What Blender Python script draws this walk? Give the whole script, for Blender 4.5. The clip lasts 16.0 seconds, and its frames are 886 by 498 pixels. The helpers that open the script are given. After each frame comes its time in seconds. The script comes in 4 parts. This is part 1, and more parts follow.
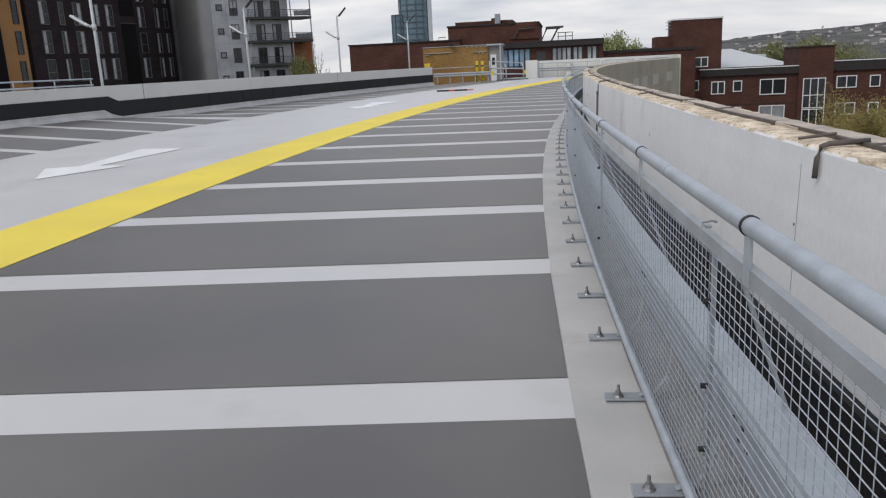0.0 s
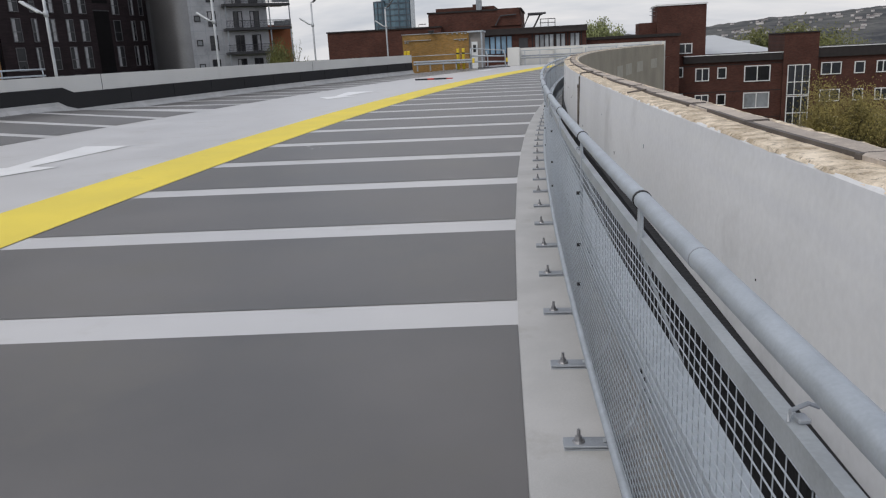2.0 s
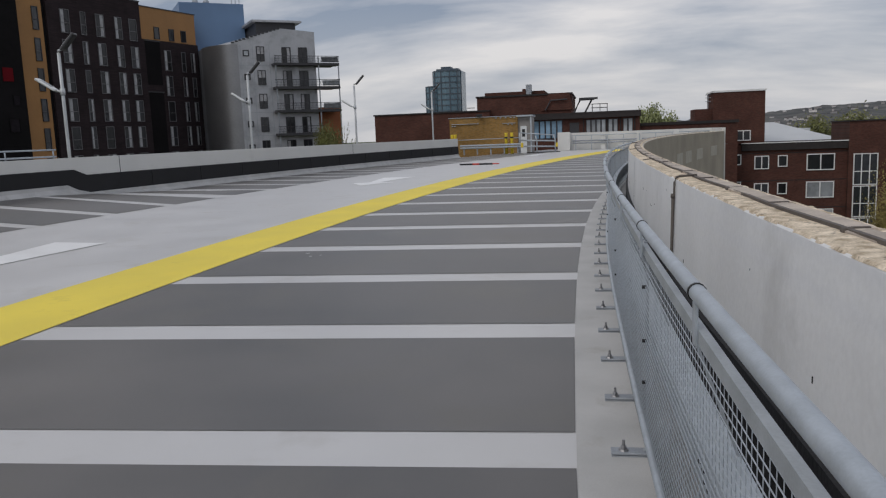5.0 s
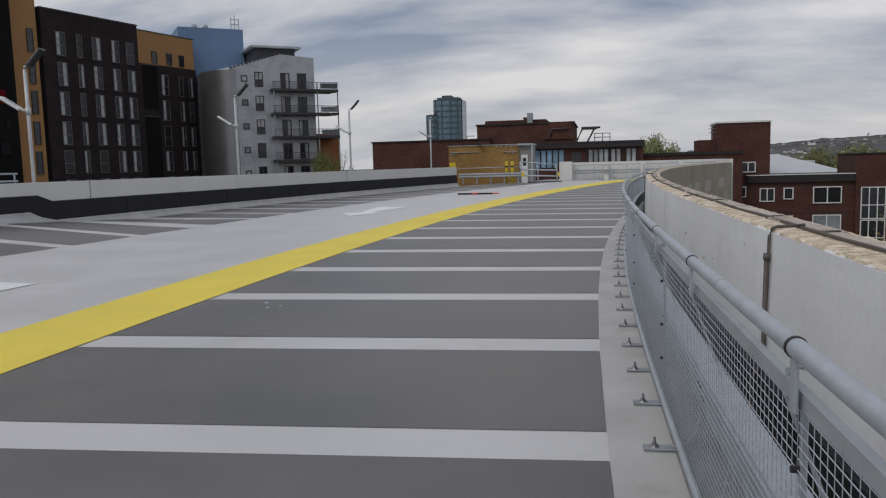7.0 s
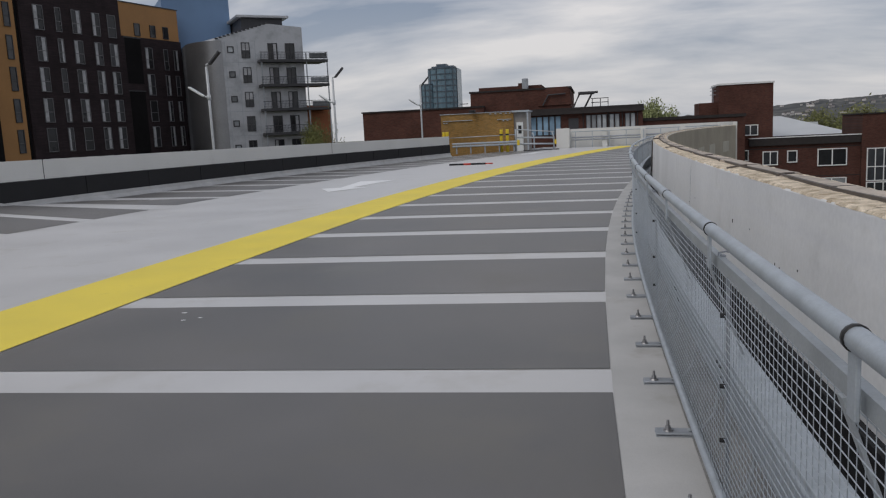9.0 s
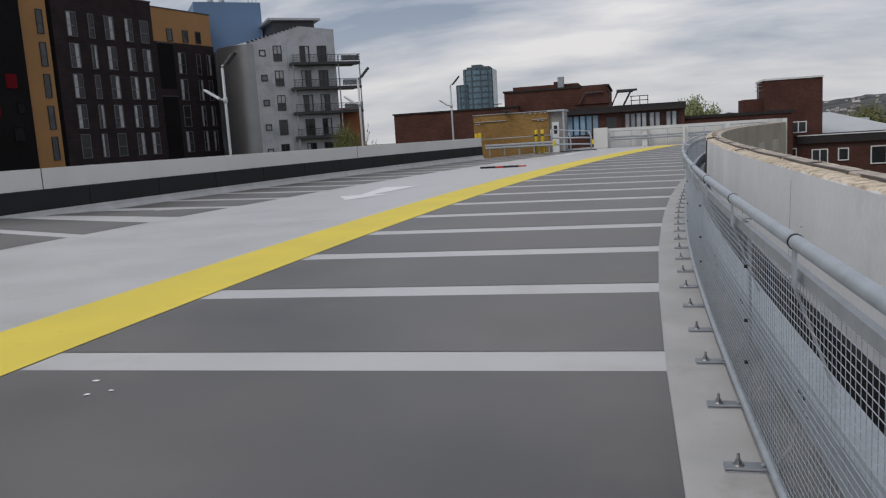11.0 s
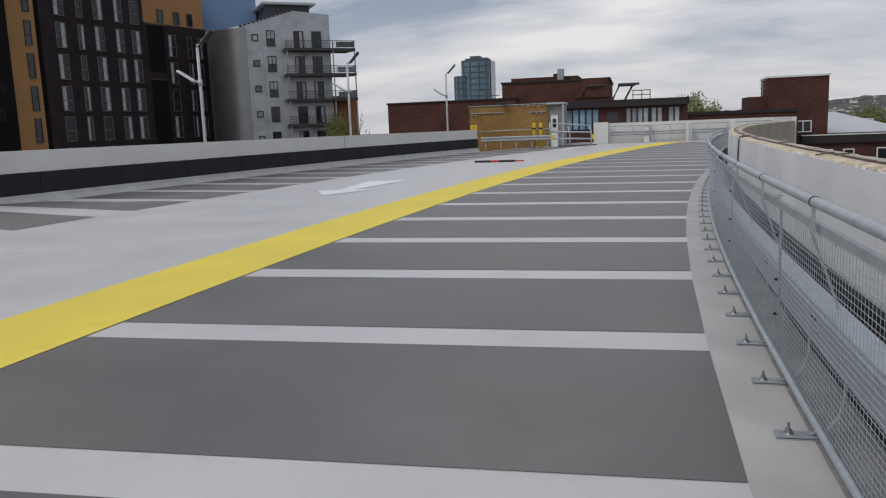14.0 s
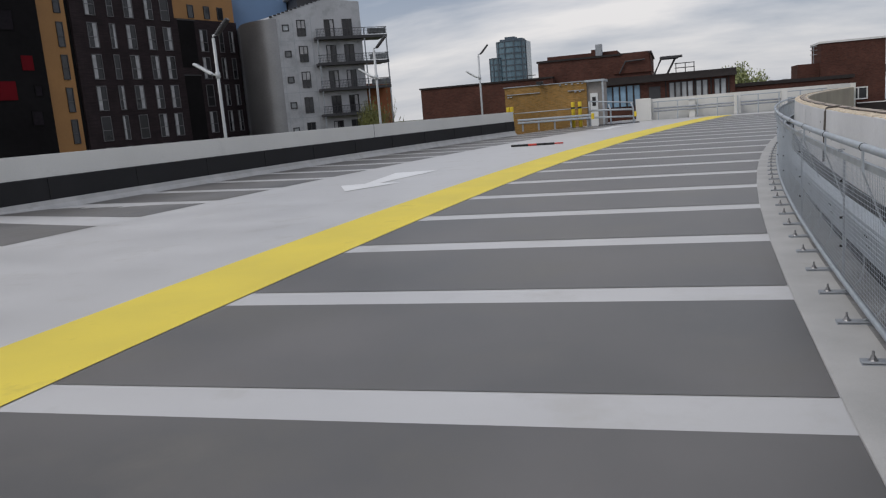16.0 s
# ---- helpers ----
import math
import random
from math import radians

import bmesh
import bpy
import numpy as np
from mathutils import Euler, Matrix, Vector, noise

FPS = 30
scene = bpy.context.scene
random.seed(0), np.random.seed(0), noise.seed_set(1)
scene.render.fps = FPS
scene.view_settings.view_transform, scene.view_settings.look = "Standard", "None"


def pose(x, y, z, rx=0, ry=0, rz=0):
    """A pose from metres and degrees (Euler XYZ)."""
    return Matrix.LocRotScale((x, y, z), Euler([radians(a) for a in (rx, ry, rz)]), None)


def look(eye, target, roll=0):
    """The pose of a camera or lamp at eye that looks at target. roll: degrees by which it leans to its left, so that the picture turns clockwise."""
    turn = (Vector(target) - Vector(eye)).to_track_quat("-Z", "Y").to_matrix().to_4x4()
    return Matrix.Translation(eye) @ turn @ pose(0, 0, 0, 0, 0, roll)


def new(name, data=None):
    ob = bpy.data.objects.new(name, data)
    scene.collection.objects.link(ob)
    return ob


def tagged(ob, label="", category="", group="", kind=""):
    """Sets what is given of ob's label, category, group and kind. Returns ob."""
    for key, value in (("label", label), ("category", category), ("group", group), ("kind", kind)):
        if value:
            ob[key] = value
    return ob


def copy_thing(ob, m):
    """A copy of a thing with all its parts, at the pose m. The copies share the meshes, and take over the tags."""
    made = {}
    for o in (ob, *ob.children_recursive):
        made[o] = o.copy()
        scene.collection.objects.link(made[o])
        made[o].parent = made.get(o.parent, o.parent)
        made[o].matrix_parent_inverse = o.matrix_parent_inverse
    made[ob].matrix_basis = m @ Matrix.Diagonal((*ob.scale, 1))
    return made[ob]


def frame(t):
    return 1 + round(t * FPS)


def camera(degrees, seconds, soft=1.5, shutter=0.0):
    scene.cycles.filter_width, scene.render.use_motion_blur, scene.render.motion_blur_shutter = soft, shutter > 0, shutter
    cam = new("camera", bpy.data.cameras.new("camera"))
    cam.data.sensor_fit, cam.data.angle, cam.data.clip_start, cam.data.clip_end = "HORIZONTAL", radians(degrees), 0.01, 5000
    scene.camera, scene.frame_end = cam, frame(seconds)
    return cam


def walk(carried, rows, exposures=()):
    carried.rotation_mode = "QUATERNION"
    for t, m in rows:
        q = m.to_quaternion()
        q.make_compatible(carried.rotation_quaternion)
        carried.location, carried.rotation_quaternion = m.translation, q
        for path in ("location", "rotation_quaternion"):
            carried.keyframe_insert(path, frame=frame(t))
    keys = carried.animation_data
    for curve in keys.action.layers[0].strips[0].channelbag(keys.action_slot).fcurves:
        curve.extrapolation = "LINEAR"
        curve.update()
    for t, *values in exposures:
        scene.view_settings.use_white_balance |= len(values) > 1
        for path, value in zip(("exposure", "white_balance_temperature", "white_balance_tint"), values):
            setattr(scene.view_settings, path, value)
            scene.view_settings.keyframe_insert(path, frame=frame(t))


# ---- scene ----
cam = camera(59.5, 16.0, soft=1.2)
PATH = [
    (0, (0.379, -0.847, 1.544), (0.062, 1.072, 1.081), -2.76),
    (0.5, (0.391, -0.588, 1.538), (0.255, 1.356, 1.090), -3.69),
    (1, (0.464, -0.195, 1.528), (0.288, 1.740, 1.054), -3.76),
    (1.5, (0.524, 0.107, 1.560), (0.097, 1.991, 1.044), -5.04),
    (2, (0.458, 0.506, 1.554), (0.179, 2.423, 1.059), -2.95),
    (2.5, (0.430, 0.978, 1.552), (0.184, 2.919, 1.139), -3.22),
    (3, (0.389, 1.538, 1.541), (0.028, 3.472, 1.180), -3.83),
    (3.5, (0.302, 1.970, 1.600), (0.017, 3.919, 1.253), -2.87),
    (4, (0.324, 2.515, 1.565), (-0.085, 4.457, 1.317), -3.26),
    (4.5, (0.255, 3.061, 1.547), (-0.144, 5.005, 1.297), -1.45),
    (4.7, (0.258, 3.275, 1.588), (-0.131, 5.216, 1.299), -2.02),
    (6.8, (0.068, 5.392, 1.582), (-0.374, 7.327, 1.338), -2.67),
    (7, (0.009, 5.542, 1.569), (-0.385, 7.491, 1.352), -1.51),
    (7.5, (-0.051, 6.036, 1.580), (-0.297, 8.001, 1.303), -3.22),
    (8, (-0.035, 6.555, 1.572), (-0.313, 8.507, 1.233), -3.14),
    (8.5, (-0.073, 7.036, 1.562), (-0.343, 9.002, 1.315), -2.47),
    (9, (-0.057, 7.517, 1.531), (-0.449, 9.457, 1.238), -2.76),
    (9.2, (-0.048, 7.690, 1.540), (-0.547, 9.600, 1.218), -2.97),
    (11.3, (-0.229, 9.615, 1.530), (-0.705, 11.537, 1.249), -3.87),
    (11.5, (-0.294, 9.678, 1.538), (-0.772, 11.599, 1.253), -4.74),
    (12, (-0.328, 10.116, 1.556), (-0.972, 11.989, 1.280), -3.70),
    (12.5, (-0.429, 10.458, 1.515), (-1.013, 12.355, 1.266), -3.06),
    (13, (-0.488, 10.716, 1.577), (-0.908, 12.647, 1.265), -3.95),
    (13.5, (-0.446, 11.110, 1.546), (-0.942, 13.023, 1.235), -3.96),
    (14, (-0.475, 11.533, 1.517), (-0.946, 13.452, 1.210), -2.17),
    (14.5, (-0.525, 11.978, 1.518), (-0.946, 13.903, 1.174), -4.16),
    (15, (-0.534, 12.357, 1.553), (-1.030, 14.264, 1.208), -3.97),
    (15.5, (-0.677, 12.777, 1.530), (-1.204, 14.681, 1.215), -3.05),
    (16, (-0.716, 13.196, 1.526), (-1.291, 15.081, 1.186), -4.68),
]
walk(cam, [(t, look(eye, target, roll)) for t, eye, target, roll in PATH],
     exposures=[(0, 0.30), (1.0, 0.19), (2.0, 0.20), (3.0, 0.06), (4.5, -0.10), (7.0, -0.18), (9.0, -0.17), (12.5, 0.0), (16.0, 0.0)])

# ---- light ----
SUN_AZ, SUN_EL = 215.0, 48.0
world = bpy.data.worlds.new("world")
scene.world = world
world.use_nodes = True
wn, wl = world.node_tree.nodes, world.node_tree.links
wn.clear()


def wnode(kind, **vals):
    n = wn.new(kind)
    for k, v in vals.items():
        n.inputs[k].default_value = v
    return n


sky = wn.new("ShaderNodeTexSky")
sky.sky_type = "NISHITA"
sky.sun_disc = False
sky.sun_elevation, sky.sun_rotation = radians(SUN_EL), radians(SUN_AZ)
sky.dust_density = 3.0
tc = wn.new("ShaderNodeTexCoord")
sep = wn.new("ShaderNodeSeparateXYZ")
wl.new(tc.outputs["Generated"], sep.inputs[0])
zc = wn.new("ShaderNodeMath"); zc.operation = "MAXIMUM"; zc.inputs[1].default_value = 0.0
wl.new(sep.outputs["Z"], zc.inputs[0])
za = wn.new("ShaderNodeMath"); za.operation = "ADD"; za.inputs[1].default_value = 0.33
wl.new(zc.outputs[0], za.inputs[0])
ux = wn.new("ShaderNodeMath"); ux.operation = "DIVIDE"
uy = wn.new("ShaderNodeMath"); uy.operation = "DIVIDE"
wl.new(sep.outputs["X"], ux.inputs[0]); wl.new(za.outputs[0], ux.inputs[1])
wl.new(sep.outputs["Y"], uy.inputs[0]); wl.new(za.outputs[0], uy.inputs[1])
comb = wn.new("ShaderNodeCombineXYZ")
wl.new(ux.outputs[0], comb.inputs[0]); wl.new(uy.outputs[0], comb.inputs[1])
cl = wn.new("ShaderNodeTexNoise")
cl.inputs["Scale"].default_value, cl.inputs["Detail"].default_value, cl.inputs["Roughness"].default_value = 1.5, 7.0, 0.53
cl.inputs["Distortion"].default_value = 0.15
streak = wn.new("ShaderNodeVectorMath"); streak.operation = "MULTIPLY"; streak.inputs[1].default_value = (0.8, 1.9, 1.0)
wl.new(comb.outputs[0], streak.inputs[0])
drift = wn.new("ShaderNodeVectorMath"); drift.operation = "ADD"; drift.inputs[1].default_value = (6.4, 0.6, 0.0)
wl.new(streak.outputs[0], drift.inputs[0])
wl.new(drift.outputs[0], cl.inputs["Vector"])
cramp = wn.new("ShaderNodeValToRGB")
e = cramp.color_ramp.elements
e[0].position, e[0].color = 0.38, (0.29, 0.345, 0.445, 1)
e[1].position, e[1].color = 0.65, (0.88, 0.85, 0.848, 1)
m1 = e.new(0.50); m1.color = (0.55, 0.57, 0.63, 1)
wl.new(cl.outputs["Fac"], cramp.inputs[0])
skys = wn.new("ShaderNodeVectorMath"); skys.operation = "SCALE"; skys.inputs["Scale"].default_value = 0.10
wl.new(sky.outputs[0], skys.inputs[0])
# thin cloud lets a tenth of the clear sky through
mixs = wn.new("ShaderNodeMix"); mixs.data_type = "RGBA"; mixs.inputs[0].default_value = 0.12
low_z = wn.new("ShaderNodeMapRange"); low_z.inputs[1].default_value, low_z.inputs[2].default_value, low_z.inputs[3].default_value, low_z.inputs[4].default_value = 0.0, 0.16, 0.55, 0.0
wl.new(zc.outputs[0], low_z.inputs[0])
pale = wn.new("ShaderNodeMix"); pale.data_type = "RGBA"; pale.inputs[7].default_value = (0.74, 0.735, 0.74, 1)
wl.new(low_z.outputs[0], pale.inputs[0]); wl.new(cramp.outputs[0], pale.inputs[6])
wl.new(pale.outputs[2], mixs.inputs[6]); wl.new(skys.outputs[0], mixs.inputs[7])
bg = wn.new("ShaderNodeBackground"); bg.inputs[1].default_value = 1.0
wl.new(mixs.outputs[2], bg.inputs[0])
wo = wn.new("ShaderNodeOutputWorld")
wl.new(bg.outputs[0], wo.inputs[0])

sun = new("sun", bpy.data.lights.new("sun", "SUN"))
sun.data.energy, sun.data.angle, sun.data.color = 0.95, radians(25), (1.0, 0.95, 0.88)
az, el = radians(SUN_AZ), radians(SUN_EL)
sd = Vector((math.sin(az) * math.cos(el), math.cos(az) * math.cos(el), math.sin(el)))
sun.matrix_world = look(sd * 50, (0, 0, 0))

# ---- materials ----


def mat(name, col, rough=0.7, metal=0.0, var=0.12, scale=3.0, fine=60.0, bump=0.15, tint=None, spec=0.4, obj=0.0, wear=None, dist=0.01):
    """A surface with grain and stains at two sizes, in metres."""
    m = bpy.data.materials.new(name)
    m.use_nodes = True
    n, l = m.node_tree.nodes, m.node_tree.links
    b = n["Principled BSDF"]
    b.inputs["Roughness"].default_value, b.inputs["Metallic"].default_value = rough, metal
    b.inputs["Specular IOR Level"].default_value = spec
    g = n.new("ShaderNodeNewGeometry")
    a = n.new("ShaderNodeTexNoise"); a.inputs["Scale"].default_value, a.inputs["Detail"].default_value = scale, 5
    f = n.new("ShaderNodeTexNoise"); f.inputs["Scale"].default_value, f.inputs["Detail"].default_value = fine, 3
    l.new(g.outputs["Position"], a.inputs["Vector"]); l.new(g.outputs["Position"], f.inputs["Vector"])
    add = n.new("ShaderNodeMath"); add.operation = "MULTIPLY_ADD"; add.inputs[1].default_value = 0.4
    l.new(f.outputs["Fac"], add.inputs[0]); l.new(a.outputs["Fac"], add.inputs[2])
    r = n.new("ShaderNodeValToRGB")
    lo = [c * (1 - var) for c in col]; hi = [min(1, c * (1 + var)) for c in (tint or col)]
    r.color_ramp.elements[0].position, r.color_ramp.elements[0].color = 0.50, (*lo, 1)
    r.color_ramp.elements[1].position, r.color_ramp.elements[1].color = 0.90, (*hi, 1)
    l.new(add.outputs[0], r.inputs[0])
    out = r.outputs[0]
    if obj:
        oi = n.new("ShaderNodeObjectInfo")
        mr = n.new("ShaderNodeMapRange"); mr.inputs[3].default_value, mr.inputs[4].default_value = 1 - obj, 1 + obj
        l.new(oi.outputs["Random"], mr.inputs[0])
        sc = n.new("ShaderNodeVectorMath"); sc.operation = "SCALE"
        l.new(out, sc.inputs[0]); l.new(mr.outputs[0], sc.inputs["Scale"])
        out = sc.outputs[0]
    if wear:
        wcol, wscale, lo_, hi_ = wear
        w = n.new("ShaderNodeTexNoise"); w.inputs["Scale"].default_value, w.inputs["Detail"].default_value, w.inputs["Roughness"].default_value = wscale, 8, 0.65
        l.new(g.outputs["Position"], w.inputs["Vector"])
        wr = n.new("ShaderNodeMapRange"); wr.inputs[1].default_value, wr.inputs[2].default_value = lo_, hi_
        l.new(w.outputs["Fac"], wr.inputs[0])
        mx = n.new("ShaderNodeMix"); mx.data_type = "RGBA"
        l.new(wr.outputs[0], mx.inputs[0]); l.new(out, mx.inputs[6]); mx.inputs[7].default_value = (*wcol, 1)
        out = mx.outputs[2]
    l.new(out, b.inputs["Base Color"])
    rr = n.new("ShaderNodeMapRange"); rr.inputs[3].default_value, rr.inputs[4].default_value = max(0.03, rough - 0.12), min(1, rough + 0.1)
    l.new(a.outputs["Fac"], rr.inputs[0]); l.new(rr.outputs[0], b.inputs["Roughness"])
    if bump:
        bp = n.new("ShaderNodeBump"); bp.inputs["Strength"].default_value, bp.inputs["Distance"].default_value = bump, dist
        l.new(f.outputs["Fac"], bp.inputs["Height"]); l.new(bp.outputs[0], b.inputs["Normal"])
    return m


def brick_mat(name, col, mortar, bw=0.225, bh=0.075, u=(1, 0)):
    """Brickwork at true size; u is the wall's direction in plan."""
    m = mat(name, col, rough=0.85, var=0.18, scale=0.6, fine=9.0, bump=0.1, spec=0.1)
    n, l = m.node_tree.nodes, m.node_tree.links
    b = n["Principled BSDF"]
    g = n.new("ShaderNodeNewGeometry")
    s = n.new("ShaderNodeSeparateXYZ"); l.new(g.outputs["Position"], s.inputs[0])
    d = n.new("ShaderNodeVectorMath"); d.operation = "DOT_PRODUCT"; d.inputs[1].default_value = (u[0], u[1], 0)
    l.new(g.outputs["Position"], d.inputs[0])
    c = n.new("ShaderNodeCombineXYZ"); l.new(d.outputs["Value"], c.inputs[0]); l.new(s.outputs["Z"], c.inputs[1])
    t = n.new("ShaderNodeTexBrick")
    t.inputs["Scale"].default_value = 1.0
    t.inputs["Brick Width"].default_value, t.inputs["Row Height"].default_value, t.inputs["Mortar Size"].default_value = bw, bh, 0.008
    t.inputs["Color1"].default_value, t.inputs["Color2"].default_value = (0.75, 0.75, 0.75, 1), (1.15, 1.1, 1.1, 1)
    t.inputs["Mortar"].default_value = (*[k / max(0.01, q) for k, q in zip(mortar, col)], 1)
    l.new(c.outputs[0], t.inputs["Vector"])
    old = b.inputs["Base Color"].links[0].from_socket
    mu = n.new("ShaderNodeVectorMath"); mu.operation = "MULTIPLY"
    l.new(old, mu.inputs[0]); l.new(t.outputs["Color"], mu.inputs[1]); l.new(mu.outputs[0], b.inputs["Base Color"])
    return m


def glass_mat(name, col, rough=0.08):
    m = mat(name, col, rough=rough, var=0.35, scale=0.35, fine=2.0, bump=0.0, spec=0.45, obj=0.5)
    return m


DECK = mat("deck_coating", (0.55, 0.55, 0.558), rough=0.38, spec=0.75, var=0.06, scale=0.7, fine=220, bump=0.25, dist=0.002, wear=((0.44, 0.43, 0.41), 1.1, 0.55, 0.80))
BAY = mat("bay_coating", (0.092, 0.091, 0.092), rough=0.42, spec=0.6, var=0.22, tint=(0.122, 0.116, 0.114), wear=((0.122, 0.115, 0.104), 0.6, 0.50, 0.70), scale=0.45, fine=240, bump=0.3, dist=0.002, obj=0.06)
YELLOW = mat("yellow_coating", (0.81, 0.655, 0.100), rough=0.65, spec=0.22, var=0.06, scale=0.8, fine=220, bump=0.2, dist=0.002, wear=((0.62, 0.50, 0.10), 1.6, 0.60, 0.80))
DECKE = mat("worn_edge_coating", (0.44, 0.44, 0.435), rough=0.6, var=0.07, scale=1.6, fine=200, bump=0.25, dist=0.002, tint=(0.50, 0.495, 0.49), wear=((0.36, 0.345, 0.32), 1.7, 0.58, 0.78))
WHITE = mat("white_line_paint", (0.88, 0.89, 0.90), rough=0.36, spec=0.8, var=0.05, scale=2.0, fine=150, bump=0.15, dist=0.002)
CONC = mat("painted_concrete", (0.72, 0.725, 0.735), rough=0.8, var=0.08, scale=0.9, fine=35, bump=0.2, dist=0.004, wear=((0.50, 0.50, 0.50), 1.3, 0.58, 0.85))
GUTTER = mat("shaded_gutter", (0.29, 0.29, 0.29), rough=0.9, var=0.25, scale=2.5, fine=40, bump=0.3, dist=0.004)
CHIP = mat("exposed_aggregate", (0.52, 0.41, 0.275), rough=0.95, var=0.28, scale=16, fine=130, bump=0.6, dist=0.008, tint=(0.70, 0.61, 0.49), wear=((0.24, 0.20, 0.15), 45, 0.56, 0.66))
COPING = mat("coping_stone", (0.44, 0.385, 0.335), rough=0.92, var=0.24, scale=5, fine=70, bump=0.8, dist=0.010, obj=0.10, wear=((0.62, 0.55, 0.45), 9, 0.55, 0.70))
STONE = mat("weathered_stone", (0.36, 0.32, 0.26), rough=0.9, var=0.15, scale=0.5, fine=14, bump=0.3)
WHITEWALL = mat("white_wall_paint", (0.66, 0.66, 0.64), rough=0.75, var=0.05, scale=0.5, fine=30, bump=0.1, wear=((0.5, 0.5, 0.48), 0.9, 0.6, 0.85))
MEMB = mat("black_membrane", (0.012, 0.012, 0.014), rough=0.75, var=0.3, scale=1.5, fine=40, bump=0.35)
GALV = mat("galvanised_steel", (0.425, 0.467, 0.512), rough=0.48, metal=0.4, var=0.12, scale=12, fine=160, bump=0.1, dist=0.002)
CHAN = mat("weathered_zinc", (0.40, 0.43, 0.455), rough=0.55, metal=0.4, var=0.14, scale=6, fine=120, bump=0.1, dist=0.002)
GALVD = mat("dull_zinc", (0.36, 0.385, 0.42), rough=0.6, metal=0.45, var=0.15, scale=9, fine=120, bump=0.1, dist=0.002)
CABLE = mat("dark_conductor_tape", (0.115, 0.100, 0.090), rough=0.7, metal=0.2, var=0.2, scale=8, bump=0.2)
DARK = mat("black_plastic", (0.02, 0.02, 0.022), rough=0.5, var=0.2)
BOLT = mat("bolt_steel", (0.33, 0.33, 0.34), rough=0.45, metal=0.8, var=0.2, scale=30)
RED = mat("red_plastic", (0.55, 0.06, 0.04), rough=0.45, var=0.1)
YPOST = mat("yellow_paint", (0.75, 0.55, 0.04), rough=0.5, var=0.1)
LAMPGREY = mat("lamp_grey_paint", (0.50, 0.52, 0.54), rough=0.5, metal=0.2, var=0.08, scale=5)
LAMPHEAD = mat("white_lamp_housing", (0.70, 0.72, 0.73), rough=0.4, var=0.05)
LAMPDARK = mat("dark_lamp_housing", (0.06, 0.06, 0.065), rough=0.4, var=0.1)
GLASS = glass_mat("window_glass", (0.035, 0.037, 0.043))
GLASSB = glass_mat("blind_glass", (0.30, 0.32, 0.34), 0.2)
FRAMEW = mat("white_window_frame", (0.78, 0.78, 0.78), rough=0.5, var=0.04)
FRAMED = mat("dark_window_frame", (0.045, 0.045, 0.05), rough=0.5, var=0.1)

# ---- builders ----


def link_mesh(name, bm, m, smooth=False):
    me = bpy.data.meshes.new(name)
    bm.to_mesh(me)
    bm.free()
    me.materials.append(m)
    if smooth:
        for p in me.polygons:
            p.use_smooth = True
    return me


def part(name, bm, m, parent=None, label="", at=None, smooth=False):
    """One mesh object, under a thing or a part; bm may be a ready mesh."""
    me = bm if isinstance(bm, bpy.types.Mesh) else link_mesh(name, bm, m, smooth)
    ob = new(name, me)
    if parent is not None:
        ob.parent = parent
    if at is not None:
        ob.matrix_local = at
    return tagged(ob, label)


def thing(name, label, category, group="", kind="", at=None):
    ob = new(name)
    if at is not None:
        ob.matrix_world = at
    return tagged(ob, label, category, group, kind)


def box(bm, x0, y0, z0, x1, y1, z1, m=None, bevel=0.0):
    r = bmesh.ops.create_cube(bm, size=1.0, matrix=(m or Matrix()) @ Matrix.LocRotScale(((x0 + x1) / 2, (y0 + y1) / 2, (z0 + z1) / 2), None, (abs(x1 - x0), abs(y1 - y0), abs(z1 - z0))))
    if bevel:
        es = list({e for v in r["verts"] for e in v.link_edges})
        bmesh.ops.bevel(bm, geom=es, offset=bevel, segments=1, affect="EDGES")


def bbox(x0, y0, z0, x1, y1, z1, bevel=0.0):
    bm = bmesh.new()
    box(bm, x0, y0, z0, x1, y1, z1, bevel=bevel)
    return bm


def tube(bm, pts, r, sides=8):
    """A round bar along points."""
    pts = [Vector(p) for p in pts]
    rings = []
    for i, p in enumerate(pts):
        d = (pts[min(i + 1, len(pts) - 1)] - pts[max(i - 1, 0)]).normalized()
        a = d.cross(Vector((0, 0, 1)) if abs(d.z) < 0.9 else Vector((1, 0, 0))).normalized()
        b = a.cross(d)
        rings.append([bm.verts.new(p + r * (math.cos(k * math.tau / sides) * a + math.sin(k * math.tau / sides) * b)) for k in range(sides)])
    for q, w in zip(rings, rings[1:]):
        for k in range(sides):
            bm.faces.new((q[k], q[(k + 1) % sides], w[(k + 1) % sides], w[k]))
    bm.faces.new(rings[0][::-1]); bm.faces.new(rings[-1])


def sweep(bm, profile, ys, cx, closed=True, zf=None):
    """A section (offset, height) carried along the curve x = cx(y)."""
    rings = []
    for y in ys:
        rings.append([bm.verts.new((cx(y) + d, y, z + (zf(cx(y) + d, y) if zf else 0))) for d, z in profile])
    n = len(profile)
    for a, b in zip(rings, rings[1:]):
        for k in range(n if closed else n - 1):
            bm.faces.new((a[k], b[k], b[(k + 1) % n], a[(k + 1) % n]))
    if closed:
        bm.faces.new(rings[0]); bm.faces.new(rings[-1][::-1])
    bmesh.ops.recalc_face_normals(bm, faces=bm.faces)


def span(a, b, step):
    n = max(1, math.ceil((b - a) / step))
    return [a + (b - a) * i / n for i in range(n + 1)]


# ---- the plan: gently curved lines, x as a function of y ----


def curve(x0, radius, y0=14.0):
    return lambda y: x0 + (y - y0) ** 2 / (2 * radius)


